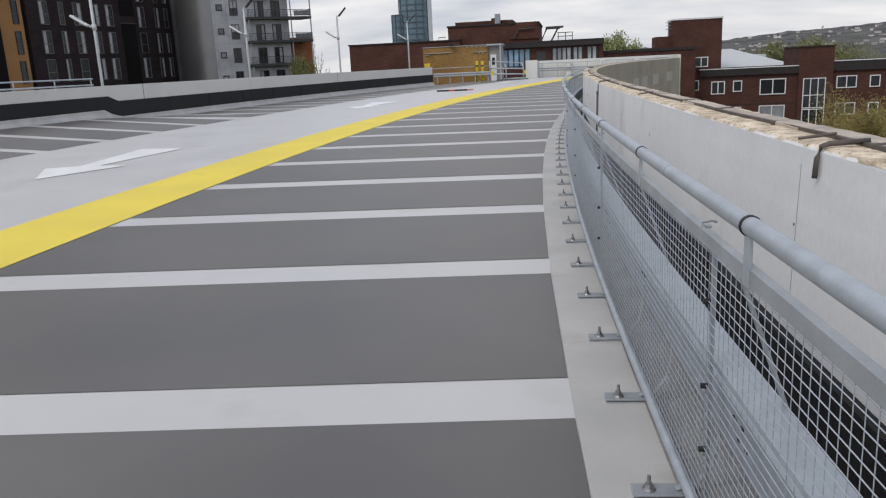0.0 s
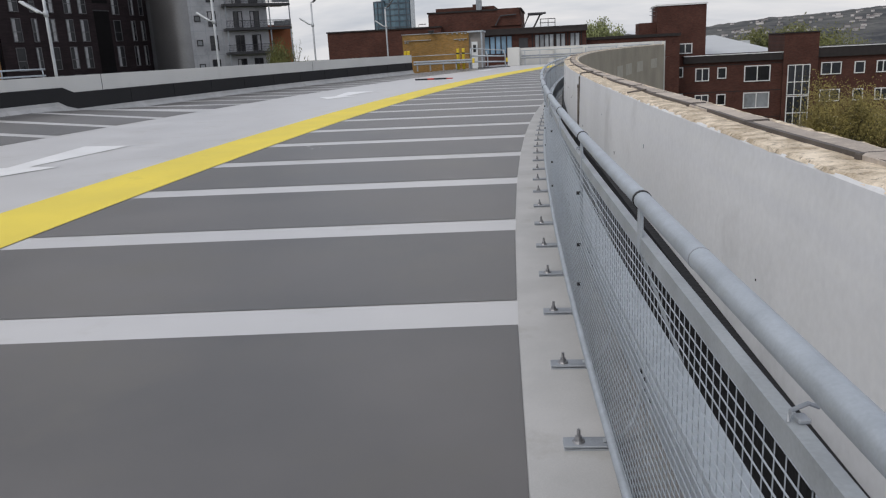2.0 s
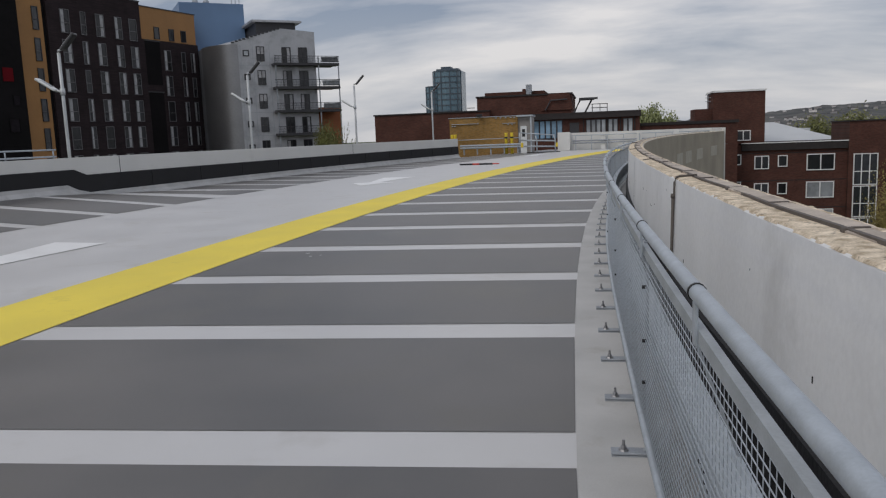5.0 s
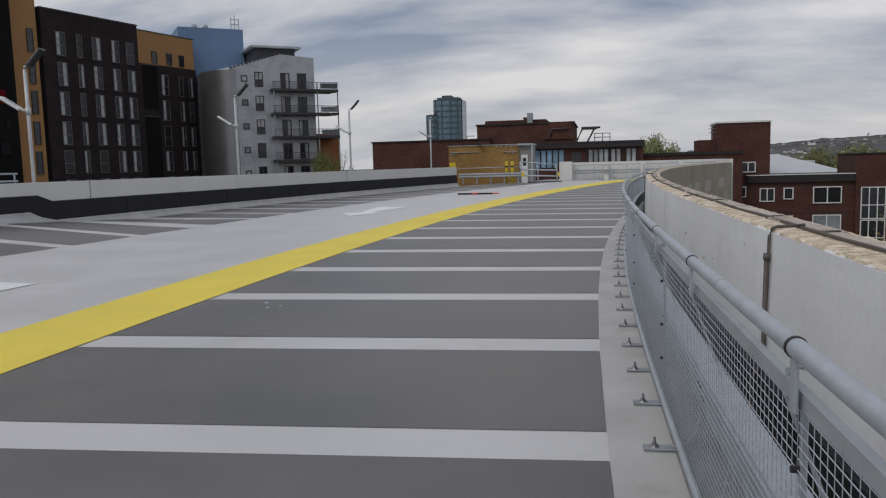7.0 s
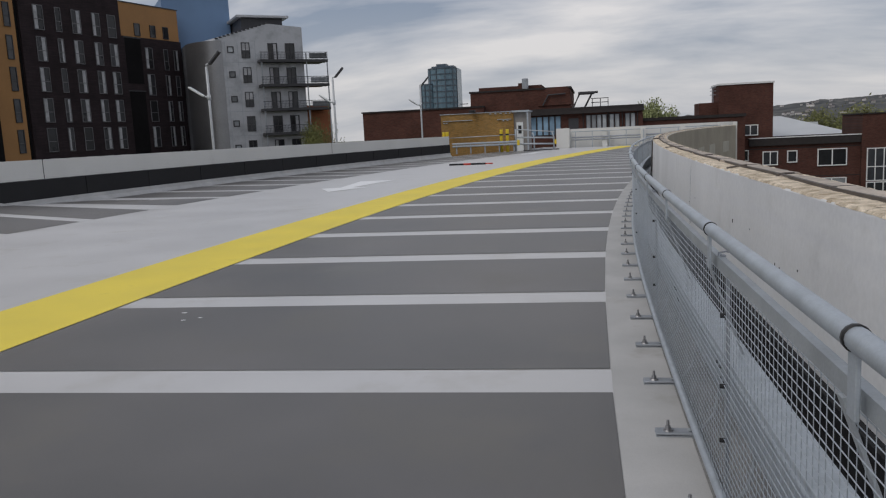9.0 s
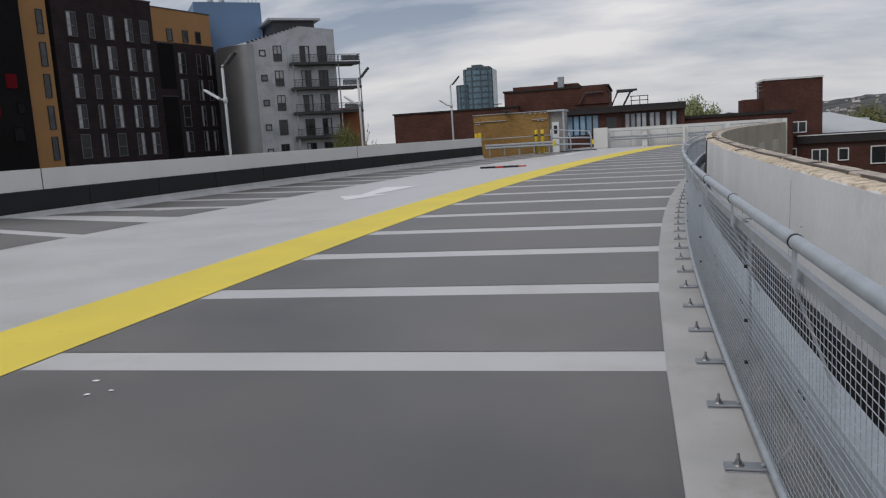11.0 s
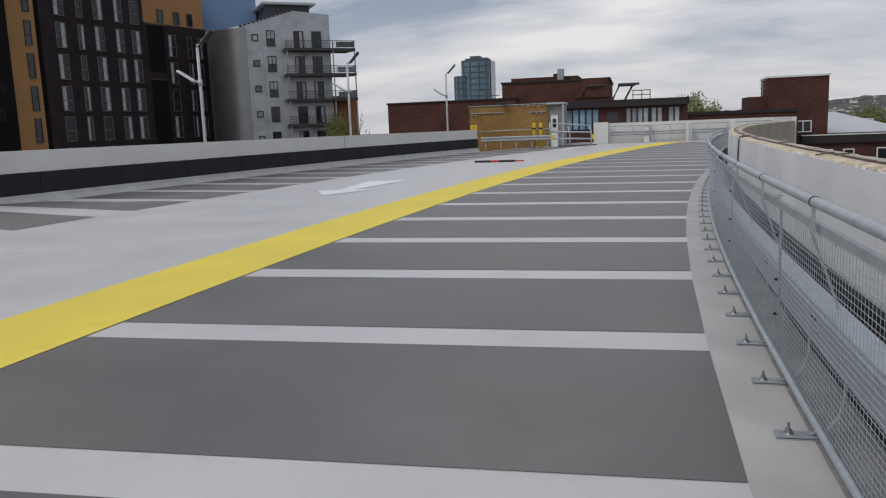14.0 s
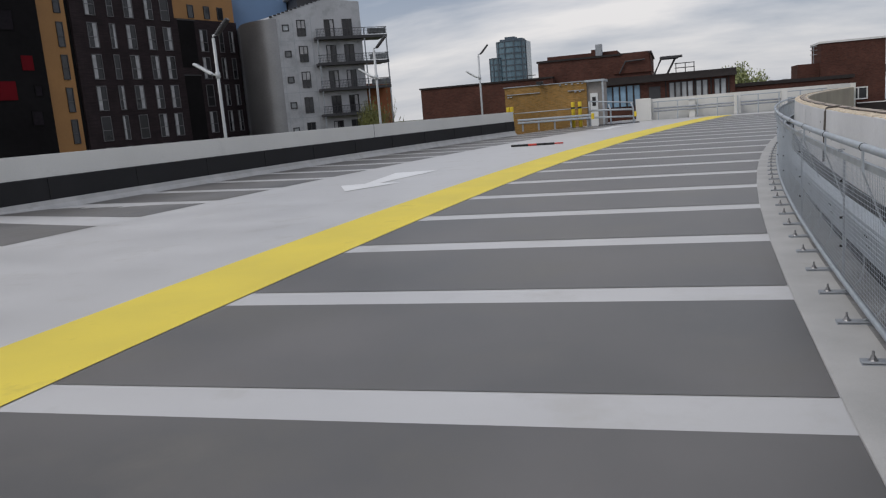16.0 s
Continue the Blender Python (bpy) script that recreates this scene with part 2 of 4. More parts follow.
def edge(y):                    # right end of the bays
    return (y - 14.0) ** 2 / (2 * (168 if y < 14 else 140))


yel_r = curve(-4.68, 186.5)       # yellow band
yel_l = curve(-5.86, 195)
aisle_l = curve(-11.45, 165)    # right end of the far row of bays
par = curve(-15.9, 158)         # inner face of the far parapet
Y0, Y1 = -14.0, 69.0
PITCH, LINE = 2.4, 0.395


def deck_z(x, y):
    """The deck rises towards the far parapet at the near end."""
    k = 0.075 if y < 23.5 else (0.012 if y > 28.5 else 0.075 - 0.063 * (y - 23.5) / 5.0)
    return k * max(0.0, -11.2 - x)


# floor: one coated slab
floor = thing("floor", "light grey coated concrete car park deck with painted bays", "floor", kind="structure")
bm = bmesh.new()
us = [i / 12 for i in range(13)]
rows, under = [], []
for y in span(Y0, Y1 + 6, 1.5):
    xs = [par(y) - 0.2] + [par(y) + u * (aisle_l(y) - par(y)) for u in us[1:]] + [aisle_l(y) + 2.0, edge(y) - 2.0, edge(y) + 0.70]
    if y > 60.5:
        xs[-1] = edge(60.5) + 0.3 + (y - 60.5) * 0.06
    rows.append([bm.verts.new((x, y, deck_z(x, y))) for x in xs])
    under.append([bm.verts.new((xs[-1], y, -0.4)), bm.verts.new((xs[0], y, -0.4))])
for (a, b), (c, d) in zip(zip(rows, rows[1:]), zip(under, under[1:])):
    ra, rb = a + c, b + d
    for k in range(len(ra)):
        m = (k + 1) % len(ra)
        bm.faces.new((ra[k], ra[m], rb[m], rb[k]))
bm.faces.new(rows[0] + under[0]); bm.faces.new((rows[-1] + under[-1])[::-1])
bmesh.ops.recalc_face_normals(bm, faces=bm.faces)
part("slab", bm, DECK, floor)


def paint(name, poly, m, lift=0.004, label="", sub=1):
    """A coat of paint: quads between two matching rows of points."""
    a, b = poly
    bm = bmesh.new()
    va = [bm.verts.new((x, y, deck_z(x, y) + lift)) for x, y in a]
    vb = [bm.verts.new((x, y, deck_z(x, y) + lift)) for x, y in b]
    for k in range(len(a) - 1):
        f = bm.faces.new((va[k], va[k + 1], vb[k + 1], vb[k]))
    bmesh.ops.recalc_face_normals(bm, faces=bm.faces)
    for f in bm.faces:
        if f.normal.z < 0:
            f.normal_flip()
    return part(name, bm, m, floor, label)


def ledge(a, b, n):
    return [(a[0] + (b[0] - a[0]) * i / n, a[1] + (b[1] - a[1]) * i / n) for i in range(n + 1)]


# dark bays between pale lines, square to the curve
for k in range(-5, 27):
    y_n, y_f = PITCH * k + LINE, PITCH * (k + 1) - 0.06
    tilt = lambda y: 0.0322 * (y - 20.5) + 0.0067
    yl_n, yl_f = y_n + tilt(y_n), y_f + tilt(y_f)
    paint("painted_bay", (ledge((yel_r(yl_n) + 0.01, yl_n), (edge(y_n), y_n), 4), ledge((yel_r(yl_f) + 0.01, yl_f), (edge(y_f), y_f), 4)), BAY)
ys = span(Y0, 60.0, 1.0)
paint("edge_strip", ([(edge(y) + 0.004, y) for y in ys], [(edge(y) + 0.325 + 0.03 * min(1.0, max(0.0, (y - 3.5) / 7.0)), y) for y in ys]), DECKE, 0.007, "worn grey strip along the fence foot")
# the far row: even bays, with a wide pale gap by the step in the parapet
far_edges = [25.15 - 2.52 * i for i in range(14, -1, -1)] + [28.35 + 2.58 * i for i in range(15)]
for y_f in far_edges:
    y_n = y_f - 2.06
    p = lambda y: (par(y + 0.2) + 0.27, y + (y - 14) / 165 * 4.0)
    q = lambda y: (aisle_l(y), y)
    paint("painted_bay", (ledge(p(y_n), q(y_n), 4), ledge(p(y_f), q(y_f), 4)), BAY)
ys = span(Y0, Y1 - 1, 1.5)
paint("yellow_band", ([(yel_l(y), y) for y in ys], [(yel_r(y), y) for y in ys]), YELLOW, 0.008, "wide yellow walkway edge band")


def arrow(cx, cy, turn, tail):
    """A painted arrow with a slanted tail and a barbed head, pointing towards the walker."""
    out = [(0.0, -2.36), (-0.86, -0.87), (-0.30, -0.64), (-0.76, 2.37), tail, (0.09, -0.63), (0.71, -0.74)]
    bm = bmesh.new()
    c, s_ = math.cos(turn), math.sin(turn)
    bm.faces.new([bm.verts.new((cx + c * x - s_ * y, cy + s_ * x + c * y, 0.009)) for x, y in out])
    bmesh.ops.triangulate(bm, faces=bm.faces)
    for f in bm.faces:
        if f.normal.z < 0:
            f.normal_flip()
    part("painted_arrow", bm, WHITE, floor, "white painted traffic arrow")


for cx, cy, turn, tail in ((-8.32, 13.07, 0.0, (0.35, 2.21)), (-7.68, 31.65, -0.06, (0.48, 2.62)), (-4.05, 59.4, -0.25, (0.35, 2.21))):
    arrow(cx, cy, turn, tail)

# concrete wall beside the walk, its face leaning back a little
WALL_TOP = 1.22


def face(z):
    return 0.712 + 0.018 * max(0.0, z - 0.55) / (WALL_TOP - 0.55)


wall = thing("wall_east", "pale painted concrete parapet wall, chipped along its top", "wall", kind="structure")
ysw = span(Y0, 60.5, 0.9)
bm = bmesh.new()
sweep(bm, [(0.712, -4.0), (0.712, 0.55), (0.730, WALL_TOP - 0.004), (0.736, WALL_TOP + 0.003), (0.79, WALL_TOP + 0.006), (0.80, WALL_TOP - 0.008), (1.02, WALL_TOP - 0.008), (1.02, -4.0)], ysw, edge)
part("wall_body", bm, CONC, wall)
# coping: chipped inner edge, stones along the outer edge
bm = bmesh.new()
rng = random.Random(3)
prof_y = span(Y0, 60.5, 0.05)
rings = []
for y in prof_y:
    c = edge(y)
    j = 0.007 * noise.noise((y * 3.1, 0.3, 0)) + 0.016 * noise.noise((y * 23.0, 4.0, 0))
    h = 0.007 * noise.noise((y * 26.0, 9.0, 0))
    rings.append([bm.verts.new((c + d, y, z)) for d, z in ((0.731 + max(-0.001, 1.2 * j), WALL_TOP + 0.001 - 0.5 * abs(j)), (0.742 + 1.2 * j, WALL_TOP + 0.010 + h), (0.79, WALL_TOP + 0.013 + h * 0.5), (0.90, WALL_TOP + 0.013), (0.995 + j * 0.5, WALL_TOP + 0.014 + h), (1.03, WALL_TOP - 0.03))])
for a, b in zip(rings, rings[1:]):
    for k in range(5):
        bm.faces.new((a[k], a[k + 1], b[k + 1], b[k]))
bmesh.ops.recalc_face_normals(bm, faces=bm.faces)
part("chipped_edge", bm, CHIP, wall, "buff chipped aggregate along the wall top")


def coping_mesh(length, seed):
    """A worn stone slab with an uneven top and nibbled edges."""
    bm = bmesh.new()
    rings = []
    for y in span(0.004, length - 0.004, 0.06):
        e = [0.010 * noise.noise((y * 9.0, seed * 3.7, k)) for k in range(4)]
        t_ = 0.020 + 0.004 * noise.noise((y * 6.0, seed * 1.9, 7))
        rings.append([bm.verts.new(q) for q in ((e[0] * 0.4, y, 0.0), (e[0], y, t_ - 0.005), (0.012 + e[1], y, t_), (0.080 + e[2], y, t_ + 0.001), (0.095 + e[3], y, t_ - 0.008), (0.097 + e[3], y, 0.0))])
    for a, b in zip(rings, rings[1:]):
        for k in range(5):
            bm.faces.new((a[k], a[k + 1], b[k + 1], b[k]))
    bm.faces.new(rings[0]); bm.faces.new(rings[-1][::-1])
    bmesh.ops.recalc_face_normals(bm, faces=bm.faces)
    return link_mesh("coping_stone", bm, COPING)


CLIP_STEP = 0.92
stones = [coping_mesh(CLIP_STEP, k) for k in range(5)]
y, k = -2.0, 0
while y < 40:
    a = math.atan2(edge(y + CLIP_STEP) - edge(y), CLIP_STEP)
    part("coping_stone", stones[(k * 3 + k // 4) % 5], COPING, wall, at=pose(edge(y) + 0.872 + 0.006 * math.sin(y * 5), y, WALL_TOP + 0.006, 0.25 * math.sin(k * 2.1), 0, -math.degrees(a) + 1.4 + 0.5 * math.sin(k * 1.7)))
    y += CLIP_STEP
    k += 1

# lightning conductor tape with clips and down leads
tape = thing("conductor_tape", "dark lightning conductor tape clipped along the parapet top", "cable")
bm = bmesh.new()
sweep(bm, [(0.850, WALL_TOP + 0.006), (0.868, WALL_TOP + 0.006), (0.868, WALL_TOP + 0.026), (0.850, WALL_TOP + 0.026)], [y for y in span(-2, 56, 0.3)], lambda y: edge(y) + 0.008 * math.sin(y * 3.3))
part("tape", bm, CABLE, tape)
y = -2.0
bmc = bmesh.new()
box(bmc, -0.016, -0.014, -0.016, 0.020, 0.014, 0.004, bevel=0.004)
box(bmc, 0.015, -0.008, -0.002, 0.075, 0.008, 0.005, bevel=0.002)
clipm = link_mesh("clip", bmc, CABLE)
while y < 40:
    part("clip", clipm, CABLE, tape, at=pose(edge(y) + 0.858, y, WALL_TOP + 0.026, 0, 0, 8))
    y += CLIP_STEP


def lead(y, drop, thick, name="down_lead"):
    bm = bmesh.new()
    c = edge(y)
    tube(bm, [(c + 0.87, y, WALL_TOP + 0.03), (c + 0.75, y, WALL_TOP + 0.024), (c + 0.728, y, WALL_TOP + 0.016), (c + 0.717, y, WALL_TOP - 0.02), (c + face(WALL_TOP - drop) - 0.015, y, WALL_TOP - drop)], thick, 8)
    part(name, bm, CABLE, tape, smooth=True)


lead(9.33, 0.62, 0.008)
bm = bmesh.new()
tube(bm, [(edge(9.33) + 0.708, 9.33, WALL_TOP - 0.10), (edge(9.33) + 0.706, 9.33, WALL_TOP - 0.13)], 0.016, 10)
tube(bm, [(edge(9.33) + 0.706, 9.33, WALL_TOP - 0.13), (edge(9.33) + 0.698, 9.33, 0.60), (edge(9.33) + 0.655, 9.33, 0.54), (edge(9.33) + 0.650, 9.33, 0.08)], 0.011, 10)
part("conduit", bm, CABLE, tape, smooth=True)
lead(1.76, 0.085, 0.009)
lead(23.5, 0.62, 0.012)
for y in (1.96, 5.6, 12.6, 17.4):
    bm = bmesh.new()
    tube(bm, [(edge(y) + 0.85, y, WALL_TOP + 0.035), (edge(y) + 0.735, y + 0.03, WALL_TOP + 0.018)], 0.006, 6)
    part("spur", bm, CABLE, tape)
# movement joint in the wall
for y in (1.92, 14.4, 26.6, 38.8):
    bm = bmesh.new()
    bmesh.ops.convex_hull(bm, input=[bm.verts.new((edge(y) + face(z) + d, y + w, z)) for z in (0.58, WALL_TOP - 0.06) for d in (-0.001, 0.004) for w in (-0.0012, 0.0012)])
    part("movement_joint", bm, GALVD, wall)
# grey gutter between fence and wall, the shade there painted into its colour
bm = bmesh.new()
sweep(bm, [(0.315, 0.003), (0.645, 0.003)], ysw, edge, closed=False)
for f in bm.faces:
    if f.normal.z < 0:
        f.normal_flip()
part("gutter", bm, GUTTER, floor, "gutter strip with the shade behind the fence in its colour")
# black waterproof upstand at the foot of the wall
bm = bmesh.new()
rings = []
for y in span(Y0, 60.5, 0.45):
    z = 0.565 + 0.050 * math.exp(-((y - 5.2) / 2.4) ** 4) + 0.006 * noise.noise((y * 0.7, 2.0, 0))
    rings.append([bm.verts.new((edge(y) + d, y, h)) for d, h in ((0.64, 0.004), (0.672, 0.07), (0.675, z - 0.005), (0.7115, z), (0.7115, 0.004))])
for a, b in zip(rings, rings[1:]):
    for k in range(5):
        bm.faces.new((a[k], a[(k + 1) % 5], b[(k + 1) % 5], b[k]))
bm.faces.new(rings[0]); bm.faces.new(rings[-1][::-1])
bmesh.ops.recalc_face_normals(bm, faces=bm.faces)
part("black_upstand", bm, MEMB, wall, "black waterproof membrane upstand")
# small rust and fixing marks
rng = random.Random(12)
for _ in range(30):
    y = rng.uniform(0, 26)
    z = rng.uniform(0.6, WALL_TOP - 0.12)
    l = rng.choice((0.006, 0.009, 0.022))
    bm = bbox(edge(y) + face(z) - 0.002, y - 0.004, z, edge(y) + face(z) + 0.003, y + 0.001, z + l)
    part("wall_chip", bm, GALVD if rng.random() < 0.3 else MEMB, wall)

# galvanised mesh fence
fence = thing("mesh_fence", "galvanised welded-mesh guard fence with round handrail", "fence")
FY0, FY1 = -3.0, 58.0


def ease(y):
    """The fence draws a little away from the bays over the first panels."""
    u = min(1.0, max(0.0, (y - 3.5) / 7.0))
    return u * u * (3 - 2 * u)


def fx(y):
    return edge(y) + 0.327 + 0.034 * ease(y)


def rx(y):                      # axis of the handrail
    return edge(y) + 0.328 + 0.006 * ease(y)


def tang(y):
    return -math.degrees(math.atan2(edge(y + 0.2) - edge(y - 0.2), 0.4))


TOPZ = 1.022
bm = bmesh.new()
tube(bm, [(rx(y), y, 1.123) for y in span(FY0, FY1, 0.5)], 0.0245, 14)
part("handrail", bm, GALV, fence, "round galvanised handrail tube", smooth=True)
for y in (2.06, 8.34, 14.6, 20.9):
    bm = bmesh.new()
    tube(bm, [(rx(y - 0.003), y - 0.003, 1.123), (rx(y + 0.003), y + 0.003, 1.123)], 0.0252, 14)
    part("rail_joint", bm, GALVD, fence, "thin seam in the handrail", smooth=True)
bm = bmesh.new()
tube(bm, [(fx(y), y, 0.085) for y in span(FY0, FY1, 0.6)], 0.021, 10)
part("bottom_rail", bm, GALV, fence, smooth=True)
bm = bmesh.new()
sweep(bm, [(-0.008, TOPZ - 0.043), (-0.008, TOPZ), (0.018, TOPZ), (0.018, TOPZ - 0.005), (-0.003, TOPZ - 0.005), (-0.003, TOPZ - 0.043)], span(FY0, FY1, 0.6), fx)
part("top_channel", bm, CHAN, fence, "dull galvanised top channel")
# posts, rail brackets and clamps
bm = bmesh.new()
box(bm, -0.016, -0.022, TOPZ - 0.05, -0.006, 0.022, 1.123, bevel=0.002)
postm = link_mesh("bracket", bm, GALV)
bm = bmesh.new()
vs = [bm.verts.new((d + o, w, z)) for d, z in ((-0.012, TOPZ - 0.03), (0.165, 0.50)) for o in (0, 0.008) for w in (0.06, 0.095)]
bmesh.ops.convex_hull(bm, input=vs)
strutm = link_mesh("strut", bm, CHAN)
bm = bmesh.new()
tube(bm, [(0, -0.007, 0), (0, 0.007, 0)], 0.0275, 14)
clampm = link_mesh("clamp", bm, DARK, True)
bm = bmesh.new()
tube(bm, [(-0.022, 0.0, -0.012), (-0.018, 0.004, 0.003), (0.016, 0.022, 0.004), (0.03, 0.016, 0.0)], 0.0035, 6)
box(bm, -0.012, -0.012, -0.012, 0.006, 0.012, -0.004, bevel=0.002)
hookm = link_mesh("clip_bolt", bm, GALVD)
k = 0
y = 1.095 - 1.583 * 2
while y < FY1:
    br = part("bracket", postm, GALV, fence, at=pose(rx(y) + 0.005, y, 0, 0, 0, tang(y)))
    part("strut", strutm, CHAN, br, "flat steel strut back to the barrier beam")
    part("clamp", clampm, DARK, br, "dark rubber clamp ring", at=pose(-0.005, 0.012, 1.123))
    y += 1.583
    k += 1


# welded mesh panels
def mesh_panel(a, b):
    bm = bmesh.new()
    r = 0.0018
    zs = span(0.10, TOPZ - 0.055, 0.030)
    yy = span(a, b, 0.5)
    for z in zs:
        rings = []
        for y in yy:
            c = fx(y)
            rings.append([bm.verts.new(p) for p in ((c - r, y, z), (c, y, z + r), (c + r, y, z), (c, y, z - r))])
        for q, w in zip(rings, rings[1:]):
            for i in range(4):
                bm.faces.new((q[i], q[(i + 1) % 4], w[(i + 1) % 4], w[i]))
    r = 0.0012
    for y in span(a + 0.01, b - 0.01, 0.0475):
        c = fx(y) + 0.0045
        lo = [bm.verts.new(p) for p in ((c - r, y, 0.09), (c, y + r, 0.09), (c + r, y, 0.09), (c, y - r, 0.09))]
        hi = [bm.verts.new((v.co.x, v.co.y, TOPZ - 0.02)) for v in lo]
        for i in range(4):
            bm.faces.new((lo[i], lo[(i + 1) % 4], hi[(i + 1) % 4], hi[i]))
    return bm


bm = bmesh.new()
tube(bm, [(-0.014, 0, 0), (0.010, 0, 0)], 0.009, 10)
fixm = link_mesh("panel_bolt", bm, DARK)
y = 1.472 - 3.0
while y < FY1 - 1:
    b = min(FY1, y + 3.0)
    pn = part("mesh_panel", mesh_panel(y, b - 0.012), GALV, fence)
    strip = bbox(-0.004, -0.012, 0.09, 0.008, 0.012, TOPZ - 0.03)
    part("panel_joint", strip, GALVD, pn, at=pose(fx(y) + 0.012, y, 0))
    part("clip_bolt", hookm, GALVD, pn, "bent fixing clip on the top channel", at=pose(fx(y) + 0.012, y + 0.09, TOPZ + 0.012, 0, 0, 8))
    for z in (0.328, 0.542, 0.815):
        part("panel_bolt", fixm, DARK, pn, "black panel bolt", at=pose(fx(y), y, z))
    y += 3.0
# floor plates with anchor bolts
bm = bmesh.new()
box(bm, -0.175, -0.04, 0.002, 0.03, 0.045, 0.012, bevel=0.002)
box(bm, -0.175, -0.04, 0.016, 0.03, 0.04, 0.026, bevel=0.002)
platem = link_mesh("base_plate", bm, GALVD)
bm = bmesh.new()
bmesh.ops.create_cone(bm, cap_ends=True, segments=10, radius1=0.026, radius2=0.022, depth=0.008, matrix=Matrix.Translation((0, 0, 0.004)))
bmesh.ops.create_cone(bm, cap_ends=True, segments=6, radius1=0.017, radius2=0.015, depth=0.016, matrix=Matrix.Translation((0, 0, 0.016)))
bmesh.ops.create_cone(bm, cap_ends=True, segments=8, radius1=0.008, radius2=0.007, depth=0.03, matrix=Matrix.Translation((0, 0, 0.039)))
anchm = link_mesh("anchor_bolt", bm, BOLT)
y = 1.745 - 0.798 * 4
while y < FY1:
    pl = part("base_plate", platem, GALVD, fence, at=pose(fx(y), y, 0, 0, 0, tang(y)))
    part("anchor_bolt", anchm, BOLT, pl, at=pose(-0.115, 0.0, 0.026))
    y += 0.798

# crash barrier beam between fence and wall
barrier = thing("crash_barrier", "galvanised corrugated crash barrier beam behind the mesh", "barrier")
bm = bmesh.new()
prof = [(0.11, 0.312), (0.084, 0.330), (0.078, 0.350), (0.040, 0.555), (0.052, 0.566), (0.052, 0.576), (0.038, 0.586), (0.042, 0.598), (0.132, 0.616), (0.132, 0.602)]
prof = prof + [(0.052, 0.586), (0.06, 0.572), (0.052, 0.552), (0.088, 0.352), (0.092, 0.338), (0.11, 0.320)]
sweep(bm, prof, span(FY0, FY1, 0.8), fx)
part("beam", bm, GALV, barrier, "corrugated galvanised beam")
bm = bmesh.new()
arc = [(-0.02, 0.03), (0.05, 0.05), (0.10, 0.12), (0.12, 0.22), (0.118, 0.34), (0.10, 0.45), (0.09, 0.57)]
for (d0, z0), (d1, z1) in zip(arc, arc[1:]):
    vs = [bm.verts.new((d + o, w, z)) for d, z in ((d0, z0), (d1, z1)) for o in (0, 0.006) for w in (-0.015, 0.015)]
    bmesh.ops.convex_hull(bm, input=vs)
bmesh.ops.remove_doubles(bm, verts=bm.verts, dist=0.0005)
sprm = link_mesh("spring_post", bm, CHAN)
bm = bmesh.new()
box(bm, 0.030, -0.012, -0.006, 0.042, 0.012, 0.006, bevel=0.003)
slotm = link_mesh("slot_bolt", bm, DARK)
y = 1.745 - 0.798 * 3
k = 0
while y < 56:
    part("spring_post", sprm, GALVD, barrier, "curved spring steel post", at=pose(fx(y), y, 0, 0, 0, tang(y)))
    if k % 2 == 0:
        for z, out_ in ((0.44, 0.028), (0.51, 0.012)):
            for dy in (0.3, 0.37):
                part("slot_bolt", slotm, DARK, barrier, at=pose(fx(y + dy) + out_, y + dy, z, 0, 0, tang(y)))
    y += 0.798
    k += 1

# far parapet with black upstand and a step
STEP_Y = 24.8
parapet = thing("wall_west", "white painted parapet wall with black membrane upstand", "wall", kind="structure")
ysp = span(Y0, 58.6, 1.5)
bm = bmesh.new()
sweep(bm, [(0.0, -3.0), (0.0, 1.36), (-0.28, 1.36), (-0.28, -3.0)], ysp, par)
part("wall_body", bm, WHITEWALL, parapet)
bm = bmesh.new()
ysu = span(Y0, 23.9, 1.5) + [24.4, 24.8, 25.35] + span(26, 58.55, 1.5)
top_ = lambda y: 1.0 if y <= 24.8 else (0.815 if y >= 25.3 else 1.0 - 0.185 * (y - 24.8) / 0.5)
bot_ = lambda y: 0.52 if y <= 24.5 else (0.24 if y >= 25.3 else 0.36)
rings = []
for y in ysu:
    c = par(y)
    rings.append([bm.verts.new((c + d, y, z)) for d, z in ((0.004, bot_(y) - 0.1), (0.06, bot_(y)), (0.05, top_(y) - 0.02), (0.003, top_(y)))])
for a, b in zip(rings, rings[1:]):
    for k in range(3):
        bm.faces.new((a[k], b[k], b[k + 1], a[k + 1]))
bm.faces.new(rings[-1])
bmesh.ops.recalc_face_normals(bm, faces=bm.faces)
part("black_upstand", bm, MEMB, parapet, "black waterproof membrane upstand")
bm = bmesh.new()
rings = []
for y in ysu:
    c = par(y)
    rings.append([bm.verts.new((c + d, y, z)) for d, z in ((0.02, bot_(y) + 0.03), (0.075, bot_(y) + 0.025), (0.09, bot_(y) - 0.08), (0.20, deck_z(c + 0.20, y) + 0.012), (0.24, deck_z(c + 0.24, y) - 0.02))])
for a, b in zip(rings, rings[1:]):
    for k in range(4):
        bm.faces.new((a[k], b[k], b[k + 1], a[k + 1]))
bmesh.ops.recalc_face_normals(bm, faces=bm.faces)
part("skirting", bm, DECKE, parapet, "grey coated fillet at the wall foot")
for y in (9.3, 26.93, 44.6):
    part("movement_joint", bbox(par(y) - 0.01, y - 0.012, 0.1, par(y) + 0.006, y + 0.012, 1.362), MEMB, parapet)
bm = bmesh.new()
for y in span(28.5, 57.5, 2.9):
    box(bm, par(y) + 0.02, y - 0.02, 0.27, par(y) + 0.068, y + 0.02, 0.79)
part("membrane_lap", bm, MEMB, parapet)
